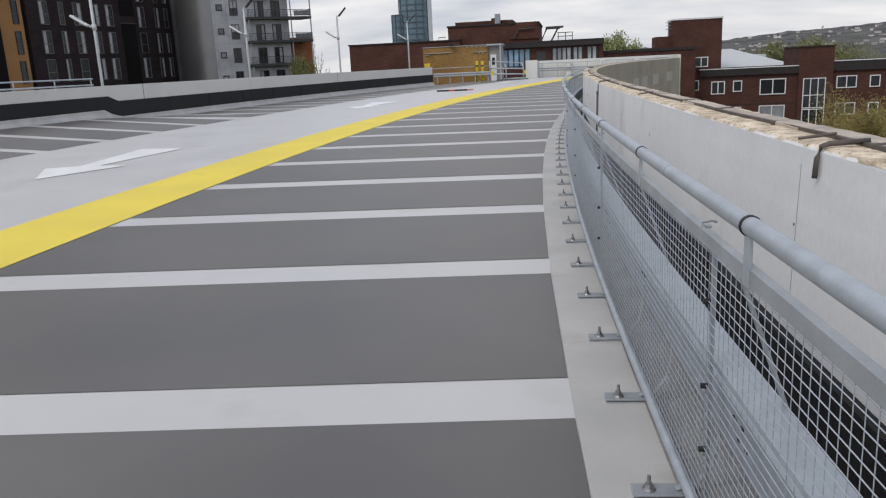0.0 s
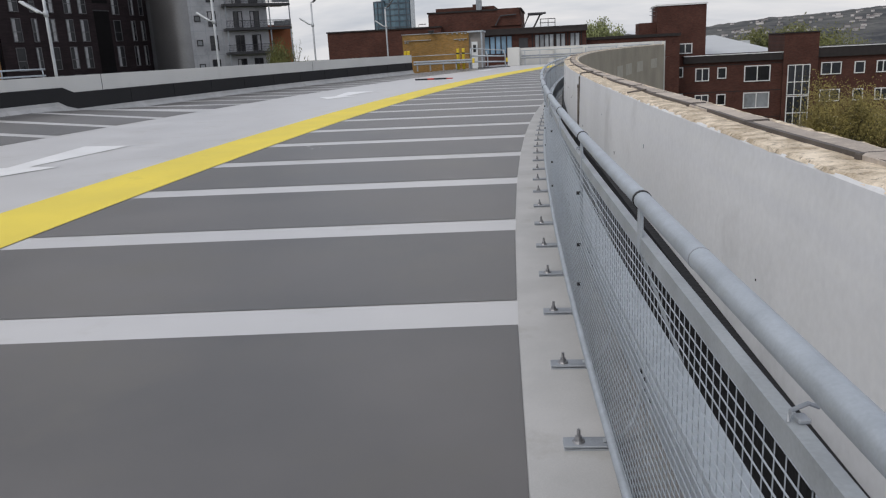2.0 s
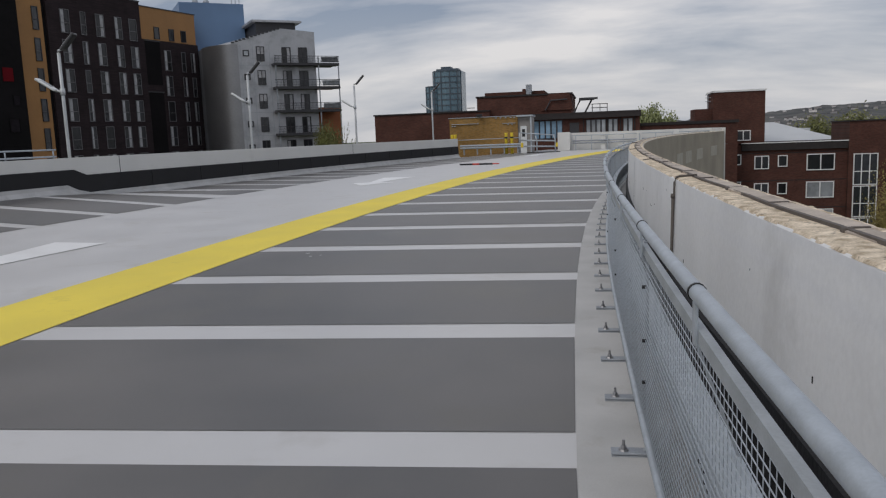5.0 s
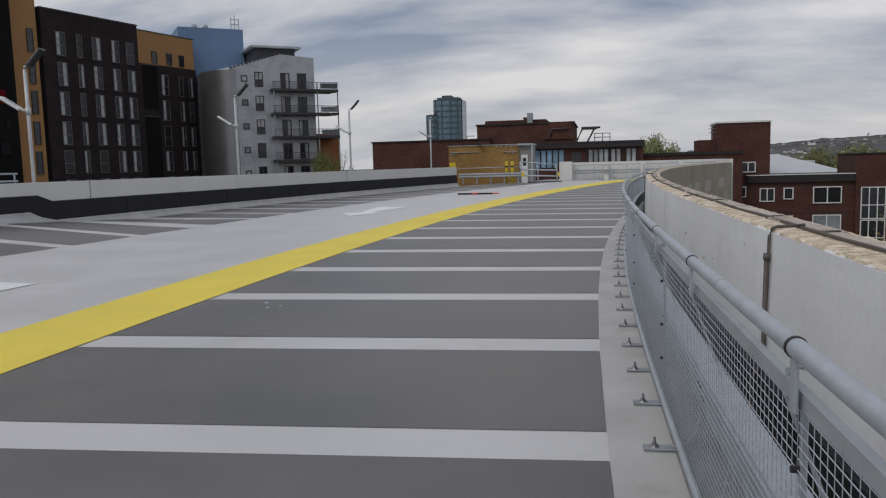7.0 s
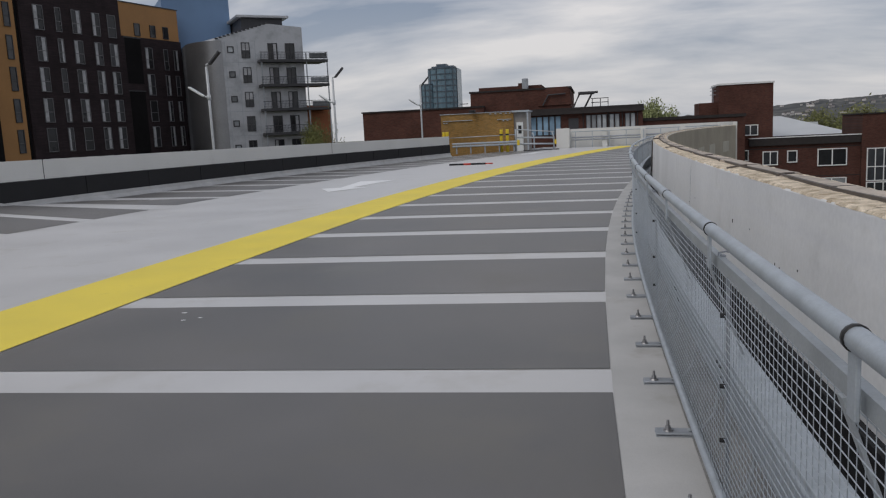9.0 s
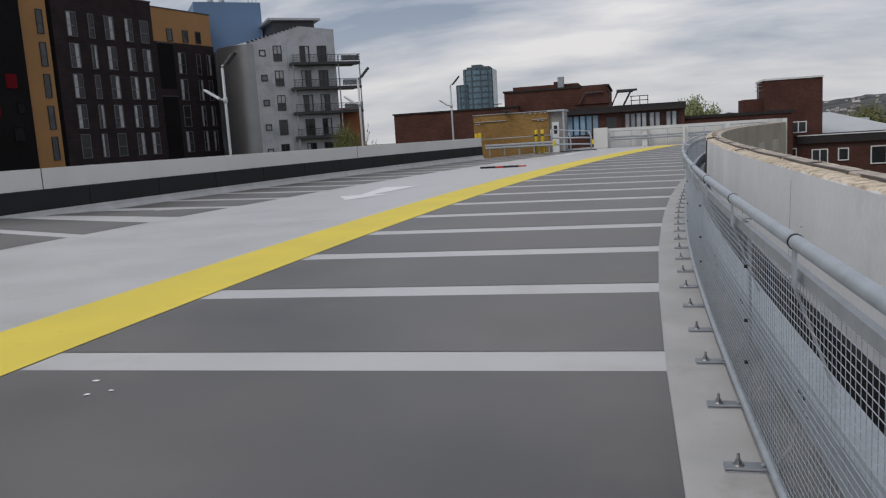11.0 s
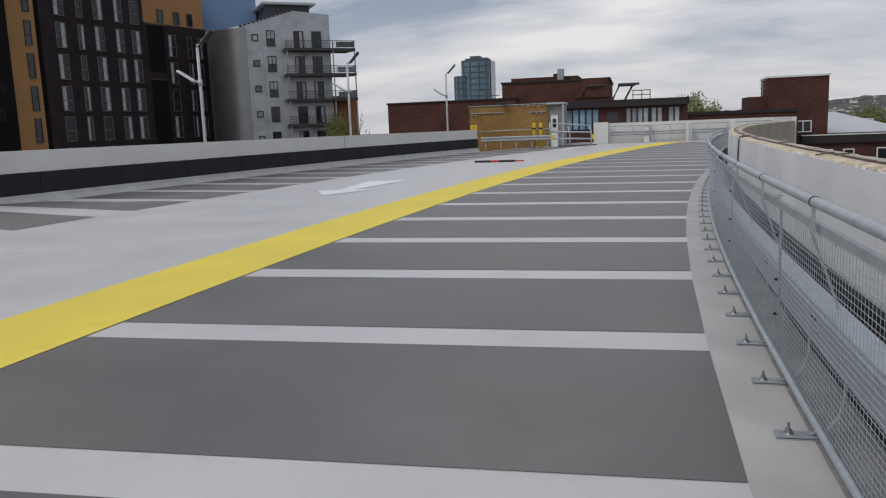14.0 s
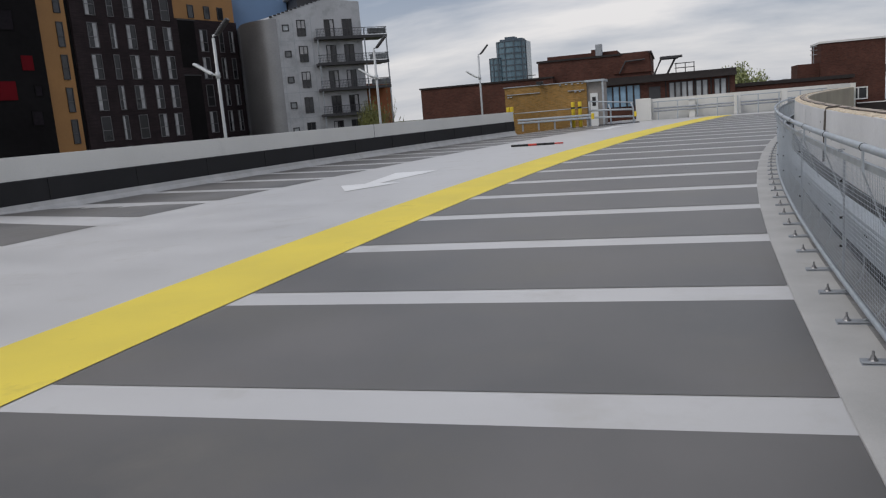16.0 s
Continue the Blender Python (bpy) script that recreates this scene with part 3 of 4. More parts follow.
# handrail on the parapet before the step
rail = thing("parapet_handrail", "galvanised two-bar handrail on the parapet", "railing")
for z in (1.62, 1.42):
    bm = bmesh.new()
    tube(bm, [(par(y) - 0.14, y, z) for y in span(Y0, 24.3, 1.5)], 0.024, 8)
    part("rail_bar", bm, GALV, rail, smooth=True)
for y in span(Y0, 24.2, 1.9):
    bm = bmesh.new()
    tube(bm, [(par(y) - 0.14, y, 1.36), (par(y) - 0.14, y, 1.62)], 0.02, 8)
    part("post", bm, GALV, rail, smooth=True)


# lamp posts behind the parapet
def lamp_post():
    t = thing("lamp_post", "slim grey car park lamp post with two floodlight heads", "street lamp", "lamp posts behind the parapet")
    bm = bmesh.new()
    tube(bm, [(0, 0, -3.0), (0, 0, 2.6), (0, 0, 4.55)], 0.052, 10)
    part("pole", bm, LAMPGREY, t, smooth=True)
    bm = bmesh.new()
    tube(bm, [(0, 0, 4.5), (0.0, 0.0, 4.62), (0.12, 0.03, 4.66)], 0.04, 8)
    part("upper_arm", bm, LAMPGREY, t, smooth=True)
    bm = bmesh.new()
    tube(bm, [(0, 0, 3.38), (-0.20, -0.05, 3.42)], 0.035, 8)
    tube(bm, [(0, 0, 3.28), (0, 0, 3.48)], 0.08, 10)
    part("lower_arm", bm, LAMPGREY, t, smooth=True)
    for name, m, p in (("upper_head", LAMPDARK, pose(0.34, 0.06, 4.86, 0, -48, 12)), ("lower_head", LAMPHEAD, pose(-0.46, -0.1, 3.60, 0, 34, 14))):
        bm = bmesh.new()
        box(bm, -0.33, -0.16, -0.03, 0.33, 0.16, 0.05, bevel=0.025)
        hd = part(name, bm, m, t, at=p)
        bm = bmesh.new()
        box(bm, -0.24, -0.12, -0.042, 0.30, 0.12, -0.03)
        part("lens", bm, DARK, hd, "dark glass lamp lens")
        bm = bmesh.new()
        for i in range(6):
            box(bm, -0.2 + i * 0.07, -0.13, 0.048, -0.18 + i * 0.07, 0.13, 0.062)
        part("cooling_fins", bm, LAMPGREY, hd)
    return t


lamp0 = lamp_post()
lamp0.matrix_world = pose(par(25.2) - 0.42, 25.2, 0)
for y in (35.95, 45.9, 55.8):
    copy_thing(lamp0, pose(par(y) - 0.42, y, 0))

# marker pole lying in the aisle
pole = thing("marker_pole", "red and black striped marker pole lying on the deck", "pole")
pa, pb = Vector((-7.05, 44.7, 0.045)), Vector((-4.9, 44.5, 0.045))
for i in range(6):
    bm = bmesh.new()
    tube(bm, [pa.lerp(pb, i / 6), pa.lerp(pb, (i + 1) / 6)], 0.045 if i < 5 else 0.03, 8)
    part("stripe", bm, RED if i in (2, 5) else DARK, pole, "red band" if i in (2, 5) else "", smooth=True)

# white flecks on the deck
rng = random.Random(5)
bm = bmesh.new()
for cx, cy in ((-3.82, 13.93), (-3.67, 13.65), (-3.56, 13.74)):
    pts = []
    for i in range(6):
        a = i * math.tau / 6
        r = rng.uniform(0.010, 0.024)
        pts.append(bm.verts.new((cx + r * math.cos(a) * 1.5, cy + r * math.sin(a), 0.010)))
    bm.faces.new(pts)
tagged(part("paint_fleck", bm, WHITE), "small white paint flecks scattered on the deck", "debris", kind="stuff")
# ---- far end of the deck ----
endwall = thing("wall_north", "white painted end barrier wall of the deck", "wall", kind="structure")
bm = bmesh.new()
E0, E1 = Vector((-2.2, 69.6)), Vector((9.4, 70.4))
for a, b in ((E0, E1), (E1, Vector((edge(60.5) + 1.0, 60.5)))):
    d = (b - a).normalized()
    nrm = Vector((-d.y, d.x)) * 0.12
    vs = [bm.verts.new((*(p + q), z)) for z in (-3.0, 1.44) for p, q in ((a, -nrm), (b, -nrm), (b, nrm), (a, nrm))]
    for f in ((0, 1, 5, 4), (1, 2, 6, 5), (2, 3, 7, 6), (3, 0, 4, 7), (4, 5, 6, 7), (3, 2, 1, 0)):
        bm.faces.new([vs[i] for i in f])
bmesh.ops.recalc_face_normals(bm, faces=bm.faces)
part("wall_body", bm, WHITEWALL, endwall)
part("end_block", bbox(-3.08, 69.0, 0, -2.05, 69.5, 1.52, bevel=0.02), WHITEWALL, endwall, "white solid end block")
for x in (0.62, 3.5, 6.4):
    part("pier", bbox(x - 0.20, 69.2, 0, x + 0.20, 69.52, 1.32, bevel=0.02), WHITEWALL, endwall, "white concrete pier")
guard = thing("end_guard_rail", "galvanised guard rails before the end wall", "railing")
for z, r in ((0.60, 0.06), (0.78, 0.06), (1.22, 0.03)):
    bm = bmesh.new()
    tube(bm, [(-1.9, 69.0, z), (9.0, 69.6, z)], r, 8)
    part("rail_bar", bm, GALV if z > 1 else GALVD, guard, smooth=True)
for x in span(-1.6, 8.6, 1.45):
    part("post", bbox(x - 0.03, 69.0, 0, x + 0.03, 69.1, 1.22), GALV, guard)

# ramp opening: tube railing, low beam, bollards, buff brick hut
ramp_rail = thing("ramp_railing", "galvanised tube railing round the ramp opening", "railing")
for z0, z1 in ((1.62, 1.34), (1.02, 0.90), (0.55, 0.45)):
    bm = bmesh.new()
    tube(bm, [(-5.92, 66.0, z0), (-4.57, 66.1, (z0 + z1) / 2), (-3.1, 65.8, z1)], 0.04 if z0 > 1.1 else 0.06, 8)
    part("rail_bar", bm, GALV, ramp_rail, smooth=True)
for x, y, lean in ((-5.92, 66.0, 0.0), (-4.57, 66.1, 0.10), (-3.1, 65.8, 0.12)):
    bm = bmesh.new()
    tube(bm, [(x, y, 0), (x, y, 0.95), (x - lean, y - 0.1, 1.32 + (0.3 if not lean else 0))], 0.055, 8)
    part("post", bm, GALV, ramp_rail, smooth=True)
    part("base_plate", bbox(x - 0.12, y - 0.12, 0.0, x + 0.12, y + 0.12, 0.02), GALVD, ramp_rail)
part("end_cap", bbox(-3.05, 65.7, 0.42, -2.9, 65.9, 0.75, bevel=0.03), YPOST, ramp_rail, "yellow rail end cap")
# added solid strip that stands for a dark line by the railing
darkline = thing("cable_ramp", "black strip added for a dark line at the railing foot", "ramp")
bm = bmesh.new()
for x0, y0, x1, y1, w in ((-5.3, 65.2, -4.2, 65.5, 0.10), (-4.2, 65.5, -2.8, 66.3, 0.16)):
    d = Vector((x1 - x0, y1 - y0)).normalized()
    q = Vector((-d.y, d.x)) * w
    bmesh.ops.convex_hull(bm, input=[bm.verts.new((x + q.x * s_, y + q.y * s_, z)) for x, y in ((x0, y0), (x1, y1)) for s_, z in ((-1, 0.005), (1, 0.005), (0.4, 0.07), (-0.4, 0.07))])
part("strip", bm, DARK, darkline)
low = thing("low_barrier", "low galvanised barrier beam before the brick hut", "barrier")
for z in (0.56, 0.74):
    part("beam", bbox(-10.6, 65.0, z - 0.07, -5.68, 65.12, z + 0.07, bevel=0.03), GALV, low)
for x in span(-10.3, -6.0, 1.43):
    part("post", bbox(x - 0.05, 65.13, 0, x + 0.05, 65.25, 0.8), GALVD, low)
bm = bmesh.new()
tube(bm, [(-10.9, 65.5, 1.20), (-5.9, 65.6, 1.24)], 0.03, 8)
part("upper_rail", bm, GALV, low, smooth=True)
part("end_cap", bbox(-5.74, 64.97, 0.46, -5.55, 65.15, 0.84, bevel=0.03), YPOST, low, "yellow beam end cap")
for x in (-11.27, -11.02, -6.93, -6.48):
    t = thing("bollard", "yellow painted steel bollard beside the ramp", "bollard", "yellow bollards")
    bm = bmesh.new()
    tube(bm, [(x, 65.4, 0), (x, 65.4, 1.58), (x, 65.4, 1.66)], 0.12, 12)
    part("post", bm, YPOST, t, smooth=True)
    part("band", bbox(x - 0.125, 65.265, 1.22, x + 0.125, 65.3, 1.34), DARK, t)

BUFF = brick_mat("buff_brick", (0.30, 0.175, 0.055), (0.27, 0.20, 0.11))
GREYW = mat("grey_render", (0.27, 0.255, 0.245), var=0.12)
hoard = thing("stair_hut", "buff brick stair hut with metal trim on the ramp", "building")
part("wall", bbox(-11.75, 67.0, -0.4, -6.15, 70.0, 2.96), BUFF, hoard)
part("flat_roof", bbox(-11.82, 66.93, 2.96, -6.1, 70.1, 3.02), GALVD, hoard)
part("ledge", bbox(-11.6, 66.9, 2.46, -9.3, 67.0, 2.50), GALV, hoard)
part("ledge", bbox(-7.4, 66.9, 2.40, -6.3, 67.0, 2.44), GALV, hoard)
for x in (-7.9, -7.5, -7.1, -6.7, -6.4):
    part("wall_fitting", bbox(x - 0.07, 66.88, 2.84, x + 0.07, 67.0, 2.9), GALV, hoard)
for x in (-11.5, -11.3, -6.9, -6.6):
    part("wall_fitting", bbox(x - 0.06, 66.9, 2.3, x + 0.06, 67.0, 2.36), GALV, hoard)
part("side_wall", bbox(-6.15, 67.2, -0.4, -5.06, 70.0, 2.9), GREYW, hoard, "grey rendered side wall")
part("side_roof", bbox(-6.25, 66.8, 2.9, -4.96, 70.1, 3.03), GALV, hoard)
part("post", bbox(-5.14, 66.85, 0, -5.02, 66.97, 2.9), GALV, hoard)
part("door", bbox(-5.95, 67.12, 0.0, -5.45, 67.2, 2.15), LAMPHEAD, hoard, "pale grey door")
part("door_window", bbox(-5.82, 67.09, 1.3, -5.58, 67.12, 1.9), DARK, hoard)
bm = bmesh.new()
tube(bm, [(-9.2, 66.9, 3.0), (-9.2, 66.7, 3.12)], 0.04, 6)
box(bm, -9.45, 66.45, 3.02, -9.0, 66.75, 3.22, bevel=0.02)
part("floodlight", bm, DARK, hoard)


def tang_deg(y):
    return -math.degrees(math.atan2(edge(y + 0.2) - edge(y - 0.2), 0.4))


# ---- ground and distance ----
GROUND_Z = -14.0
GR = mat("ground_green", (0.07, 0.085, 0.04), rough=0.95, var=0.35, scale=0.02, fine=0.6, bump=0.0)
bm = bmesh.new()
bmesh.ops.create_grid(bm, x_segments=4, y_segments=4, size=4000, matrix=Matrix.Translation((0, 0, GROUND_Z)))
ground = tagged(part("ground", bm, GR), "dull green ground and streets far below the deck", "ground", kind="structure")
# body of the car park under the deck
body = thing("car_park_building", "pale stone car park block under the roof deck", "building", kind="structure")
bm = bmesh.new()
rings = []
for y in span(Y0, 60.4, 3):
    rings.append([bm.verts.new((x, y, z)) for x, z in ((par(y) - 0.2, -0.5), (par(y) - 0.2, GROUND_Z), (edge(y) + 0.95, GROUND_Z), (edge(y) + 0.95, -4.0), (edge(y) + 0.6, -4.0), (edge(y) + 0.6, -0.5))])
for a, b in zip(rings, rings[1:]):
    for k in range(6):
        bm.faces.new((a[k], b[k], b[(k + 1) % 6], a[(k + 1) % 6]))
bm.faces.new(rings[0]); bm.faces.new(rings[-1][::-1])
bmesh.ops.recalc_face_normals(bm, faces=bm.faces)
part("block", bm, STONE, body)
# outer stone cladding of the parapet, with openings below as flat black panels
bm = bmesh.new()
sweep(bm, [(1.02, -4.0), (1.02, WALL_TOP - 0.03), (1.034, WALL_TOP - 0.03), (1.034, -4.0)], span(Y0, 60.5, 0.9), edge)
part("stone_cladding", bm, STONE, wall, "buff weathered stone outer face")
# light reflected on the stone, painted as pale squares
LITPATCH = mat("reflected_light_patch", (0.46, 0.43, 0.37), rough=0.85, var=0.12, scale=2, fine=20)
for k, y in enumerate((43.6, 47.2, 51.5, 56.8)):
    a = tang_deg(y)
    part("light_patch", bbox(-0.02, -1.15, -0.32, 0.02, 1.15, 0.30, bevel=0.01), LITPATCH, wall, "pale square painted for light reflected on the stone", at=pose(edge(y) + 1.03, y, 0, 0, 0, a))
    if k > 1:
        # black panel in place of a hole, the shade inside painted on
        part("opening", bbox(-0.02, -1.1, -1.75, 0.02, 1.1, -0.42), MEMB, wall, "flat black square with an opening's inner shade painted on", at=pose(edge(y) + 1.03, y + 0.3, 0, 0, 0, a))
part("end_face", bbox(edge(60.5) + 0.66, 60.5, -12, edge(60.5) + 1.1, 60.8, WALL_TOP), STONE, wall)


# ---- windows and facades ----
def window_set(w, h, frame_m, glass_m, bars=1, cross=False, t=0.07):
    """A welded frame with its bars, and the panes behind it."""
    xs = [0, t]
    for i in range(bars):
        x = w * (i + 1) / (bars + 1)
        xs += [x - t / 2, x + t / 2]
    xs += [w - t, w]
    zs = [0, t] + ([h * 0.42, h * 0.42 + t] if cross else []) + [h - t, h]
    bm = bmesh.new()
    g = [[bm.verts.new((x, 0.06, z)) for x in xs] for z in zs]
    for j in range(len(zs) - 1):
        for i in range(len(xs) - 1):
            if i % 2 == 0 or j % 2 == 0:
                bm.faces.new((g[j][i], g[j][i + 1], g[j + 1][i + 1], g[j + 1][i]))
    r = bmesh.ops.extrude_face_region(bm, geom=bm.faces[:])
    bmesh.ops.translate(bm, verts=[v for v in r["geom"] if isinstance(v, bmesh.types.BMVert)], vec=(0, -0.11, 0))
    bmesh.ops.recalc_face_normals(bm, faces=bm.faces)
    fm = link_mesh("window", bm, frame_m)
    bm = bmesh.new()
    box(bm, t, 0.0, t, w - t, 0.03, h - t)
    return fm, link_mesh("pane", bm, glass_m)


def place_window(parent, ws, m, glass=None):
    f = part("window", ws[0], None, parent, at=m)
    part("pane", ws[1], None, f)
    return f


def facade(p0, p1):
    """The pose of a facade: x along it, y into the wall, z up."""
    a, b = Vector((*p0, 0)), Vector((*p1, 0))
    d = (b - a).normalized()
    return Matrix.Translation(a) @ Matrix.Rotation(math.atan2(d.y, d.x), 4, "Z"), (b - a).length


# dark brick apartment block
DBRICK = brick_mat("dark_brick", (0.038, 0.028, 0.031), (0.028, 0.024, 0.026))
ORANGE = mat("ochre_cladding", (0.355, 0.185, 0.07), rough=0.7, var=0.08, scale=0.3, fine=4)
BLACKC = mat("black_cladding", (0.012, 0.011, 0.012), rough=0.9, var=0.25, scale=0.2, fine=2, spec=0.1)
PANE = mat("unlit_pane", (0.022, 0.019, 0.023), rough=0.9, var=0.2, spec=0.05)
REDP = mat("red_panel", (0.135, 0.007, 0.012), rough=0.85, spec=0.1, var=0.15, scale=0.5)
# camera position at 7 s, about which far buildings are fitted to the view
MID_CAMERA = Vector((0.014, 5.566, 1.568))


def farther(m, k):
    """A pose pushed away from the camera and grown to look alike from it."""
    return Matrix.Translation(MID_CAMERA) @ Matrix.Scale(k, 4) @ Matrix.Translation(-MID_CAMERA) @ m


M, L = facade((-48.8, 68.0), (-43.9, 87.6))
L = 17.2
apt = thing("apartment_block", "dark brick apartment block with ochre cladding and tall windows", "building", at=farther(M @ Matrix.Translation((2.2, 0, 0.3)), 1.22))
UL = 9.05
part("wall", bbox(-2.0, 0, GROUND_Z, UL, 14, 16.1), DBRICK, apt)
part("wall", bbox(UL, 0.0, GROUND_Z, L, 14, 12.45), DBRICK, apt)
part("penthouse", bbox(UL, 0.12, 12.45, L - 0.1, 14, 15.75), ORANGE, apt, "ochre clad top storey")
part("roof", bbox(-2.05, -0.06, 16.1, UL + 0.06, 14, 16.22), FRAMED, apt)
part("roof", bbox(UL + 0.06, 0.05, 15.75, L, 14, 15.85), FRAMED, apt)
part("stair_strip", bbox(-5.1, 0.1, GROUND_Z, -2.4, 12, 17.0), ORANGE, apt, "ochre clad vertical strip")
part("wall", bbox(-2.4, 0.25, GROUND_Z, -2.0, 12, 16.0), BLACKC, apt)
part("side_wing", bbox(-32, -0.5, GROUND_Z, -5.3, 12, 19.5), BLACKC, apt, "black clad wing")
for x, z, w, h in ((-10.4, 5.05, 2.3, 1.45), (-7.3, 7.35, 0.95, 1.15)):
    part("red_panel", bbox(x, -0.56, z, x + w, -0.5, z + h), REDP, apt, "dark red cladding panel")
for x, z, w, h in ((-9.0, 10.4, 1.6, 1.6), (-6.6, 5.3, 0.7, 0.9), (-7.2, 3.0, 1.0, 1.2), (-12.5, 8.0, 1.6, 1.8), (-12.5, 12.0, 1.6, 1.8), (-13.5, 3.0, 1.8, 1.6)):
    place_window(apt, window_set(w, h, BLACKC, PANE, 0, False, 0.06), Matrix.Translation((x, -0.53, z)))
DGLASS = glass_mat("dim_window_glass", (0.022, 0.022, 0.026), 0.3)
FRAMEG = mat("pale_grey_window_frame", (0.15, 0.145, 0.155), rough=0.5, var=0.06)
ws_w = {w: window_set(w, 2.17, FRAMEG, DGLASS, 0, True, 0.055) for w in (1.0, 0.9)}
ws_n = window_set(0.62, 2.17, FRAMEG, DGLASS, 0, True, 0.055)
CURT = mat("pale_curtain", (0.40, 0.40, 0.42), rough=0.8, var=0.25, scale=1.5)
rng = random.Random(21)
curt = {w: link_mesh("curtain", bbox(0.06, -0.012, 0.08, w * 0.42, 0.0, 2.1), CURT) for w in (1.0, 0.9, 0.62)}
for z in (-9.5, -6.8, -4.1, -1.4, 1.31, 3.96, 6.67, 9.35, 12.1):
    for x, w in ((-0.62, 1.0), (1.6, 0.62), (3.35, 1.0), (5.65, 0.9), (7.45, 1.0), (11.95, 1.0), (14.5, 0.62), (15.95, 0.62)):
        if x > 9 and z > 10.5:
            continue
        f = place_window(apt, ws_n if w == 0.62 else ws_w[w], Matrix.Translation((x, -0.02, z)))
        if rng.random() < 0.75:
            part("curtain", curt[w], CURT, f, "pale curtain", at=Matrix.Translation((rng.choice((0.0, w * 0.5)), 0, 0)))
    if z > -5:
        place_window(apt, window_set(0.62, 2.05, FRAMED, GLASS, 0, True, 0.06), Matrix.Translation((-3.45, 0.06, z)))
for x in (10.9, 13.0, 14.8):
    place_window(apt, window_set(0.75, 1.25, FRAMED, GLASS, 0, False, 0.06), Matrix.Translation((x, 0.08, 12.6)))
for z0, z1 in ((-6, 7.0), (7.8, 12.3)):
    # black box proud of the brick; the shade of a recess is its colour
    part("slot_shade", bbox(9.4, -0.025, z0, 11.45, 0.2, z1), BLACKC, apt, "flat black panel painted as a shaded balcony slot")
    part("recess_trim", bbox(9.3, -0.05, z1, 11.55, 0.1, z1 + 0.12), FRAMED, apt)

# grey rendered flats with balconies
GREYR = mat("grey_metal_panel", (0.46, 0.47, 0.495), rough=0.48, metal=0.5, var=0.10, scale=0.25, fine=6, wear=((0.22, 0.225, 0.24), 0.4, 0.5, 0.8))
# darker copy of the wall panel metal, for the shade on the corner
SHADEM = mat("shaded_corner_metal", (0.29, 0.29, 0.30), rough=0.42, metal=0.85, var=0.12, scale=0.3, fine=5)
BLUEC = mat("blue_cladding", (0.145, 0.235, 0.385), rough=0.6, var=0.06, scale=0.3)
M, L = facade((-43.1, 93.0), (-34.5, 99.5))
L = 8.15
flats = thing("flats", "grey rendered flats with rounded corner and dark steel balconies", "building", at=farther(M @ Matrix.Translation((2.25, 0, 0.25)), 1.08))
plan = [(-4.9, 9.0)] + [(-1.5 - 3.4 * math.sin(i * math.pi / 32), 5.2 - 5.2 * math.cos(i * math.pi / 32)) for i in range(16, -1, -1)] + [(3.86, 0.0), (L, 0.0), (L, 12.0)]


def roofz(x):
    return 13.2 if x < -2.2 else (13.4 + (x + 2.2) / 6.06 * 1.85 if x < 3.86 else 15.25 - (x - 3.86) / (L - 3.86) * 0.35)


bm = bmesh.new()
lo = [bm.verts.new((x, y, GROUND_Z)) for x, y in plan]
hi = [bm.verts.new((x, y, roofz(x))) for x, y in plan]
n = len(plan)
for k in range(n):
    bm.faces.new((lo[k], lo[(k + 1) % n], hi[(k + 1) % n], hi[k]))
bm.faces.new(hi); bm.faces.new(lo[::-1])
bmesh.ops.recalc_face_normals(bm, faces=bm.faces)
bmesh.ops.triangulate(bm, faces=[f for f in bm.faces if len(f.verts) > 4])
part("wall", bm, GREYR, flats)
# curved corner, its shade and dark reflections put into a darker metal
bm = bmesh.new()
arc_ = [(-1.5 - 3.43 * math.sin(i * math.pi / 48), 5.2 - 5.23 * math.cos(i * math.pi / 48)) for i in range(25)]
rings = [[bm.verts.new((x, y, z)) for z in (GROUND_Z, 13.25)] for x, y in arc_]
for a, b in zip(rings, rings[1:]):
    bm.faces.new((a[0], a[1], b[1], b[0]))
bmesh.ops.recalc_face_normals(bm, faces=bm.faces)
part("curved_corner", bm, SHADEM, flats, "curved corner with its shade put into a darker metal", smooth=True)
bm = bmesh.new()
for z in (2.2, 5.05, 7.9, 10.75):
    box(bm, -1.5, -0.012, z, L, 0.0, z + 0.05)
for x in (-1.2, 0.25, 2.3):
    box(bm, x, -0.012, -4, x + 0.05, 0.0, 13.2)
part("panel_joint", bm, GALVD, flats)
bm = bmesh.new()
for x in span(-2.2, 3.86, 0.5):
    box(bm, x, -0.05, roofz(x), x + 0.32, 0.3, roofz(x) + 0.16)
part("roof_edge", bm, FRAMED, flats, "dark stepped roof edging")
part("stair_tower", bbox(-6.6, 9.5, GROUND_Z, 1.6, 18, 19.6), BLUEC, flats, "blue clad roof tower")
part("penthouse", bbox(1.8, 4.0, 12, 6.9, 12, 16.5), FRAMED, flats, "dark glazed penthouse")
part("penthouse_roof", bbox(1.2, 3.4, 16.5, 7.6, 12.4, 16.75), GREYR, flats)
for x in (-4.4, -3.0):
    bm = bmesh.new()
    bmesh.ops.create_uvsphere(bm, u_segments=10, v_segments=6, radius=0.4, matrix=Matrix.Translation((x, 10.5, 19.8)))
    part("roof_vent", bm, GALVD, flats)
bm = bmesh.new()
for x in (0.3, 0.8, 1.3):
    tube(bm, [(x, 10.5, 19.6), (x, 10.5, 21.2 + 0.5 * (x == 0.8))], 0.05, 5)
for z in (20.4, 21.0):
    tube(bm, [(0.3, 10.5, z), (1.3, 10.5, z)], 0.05, 5)
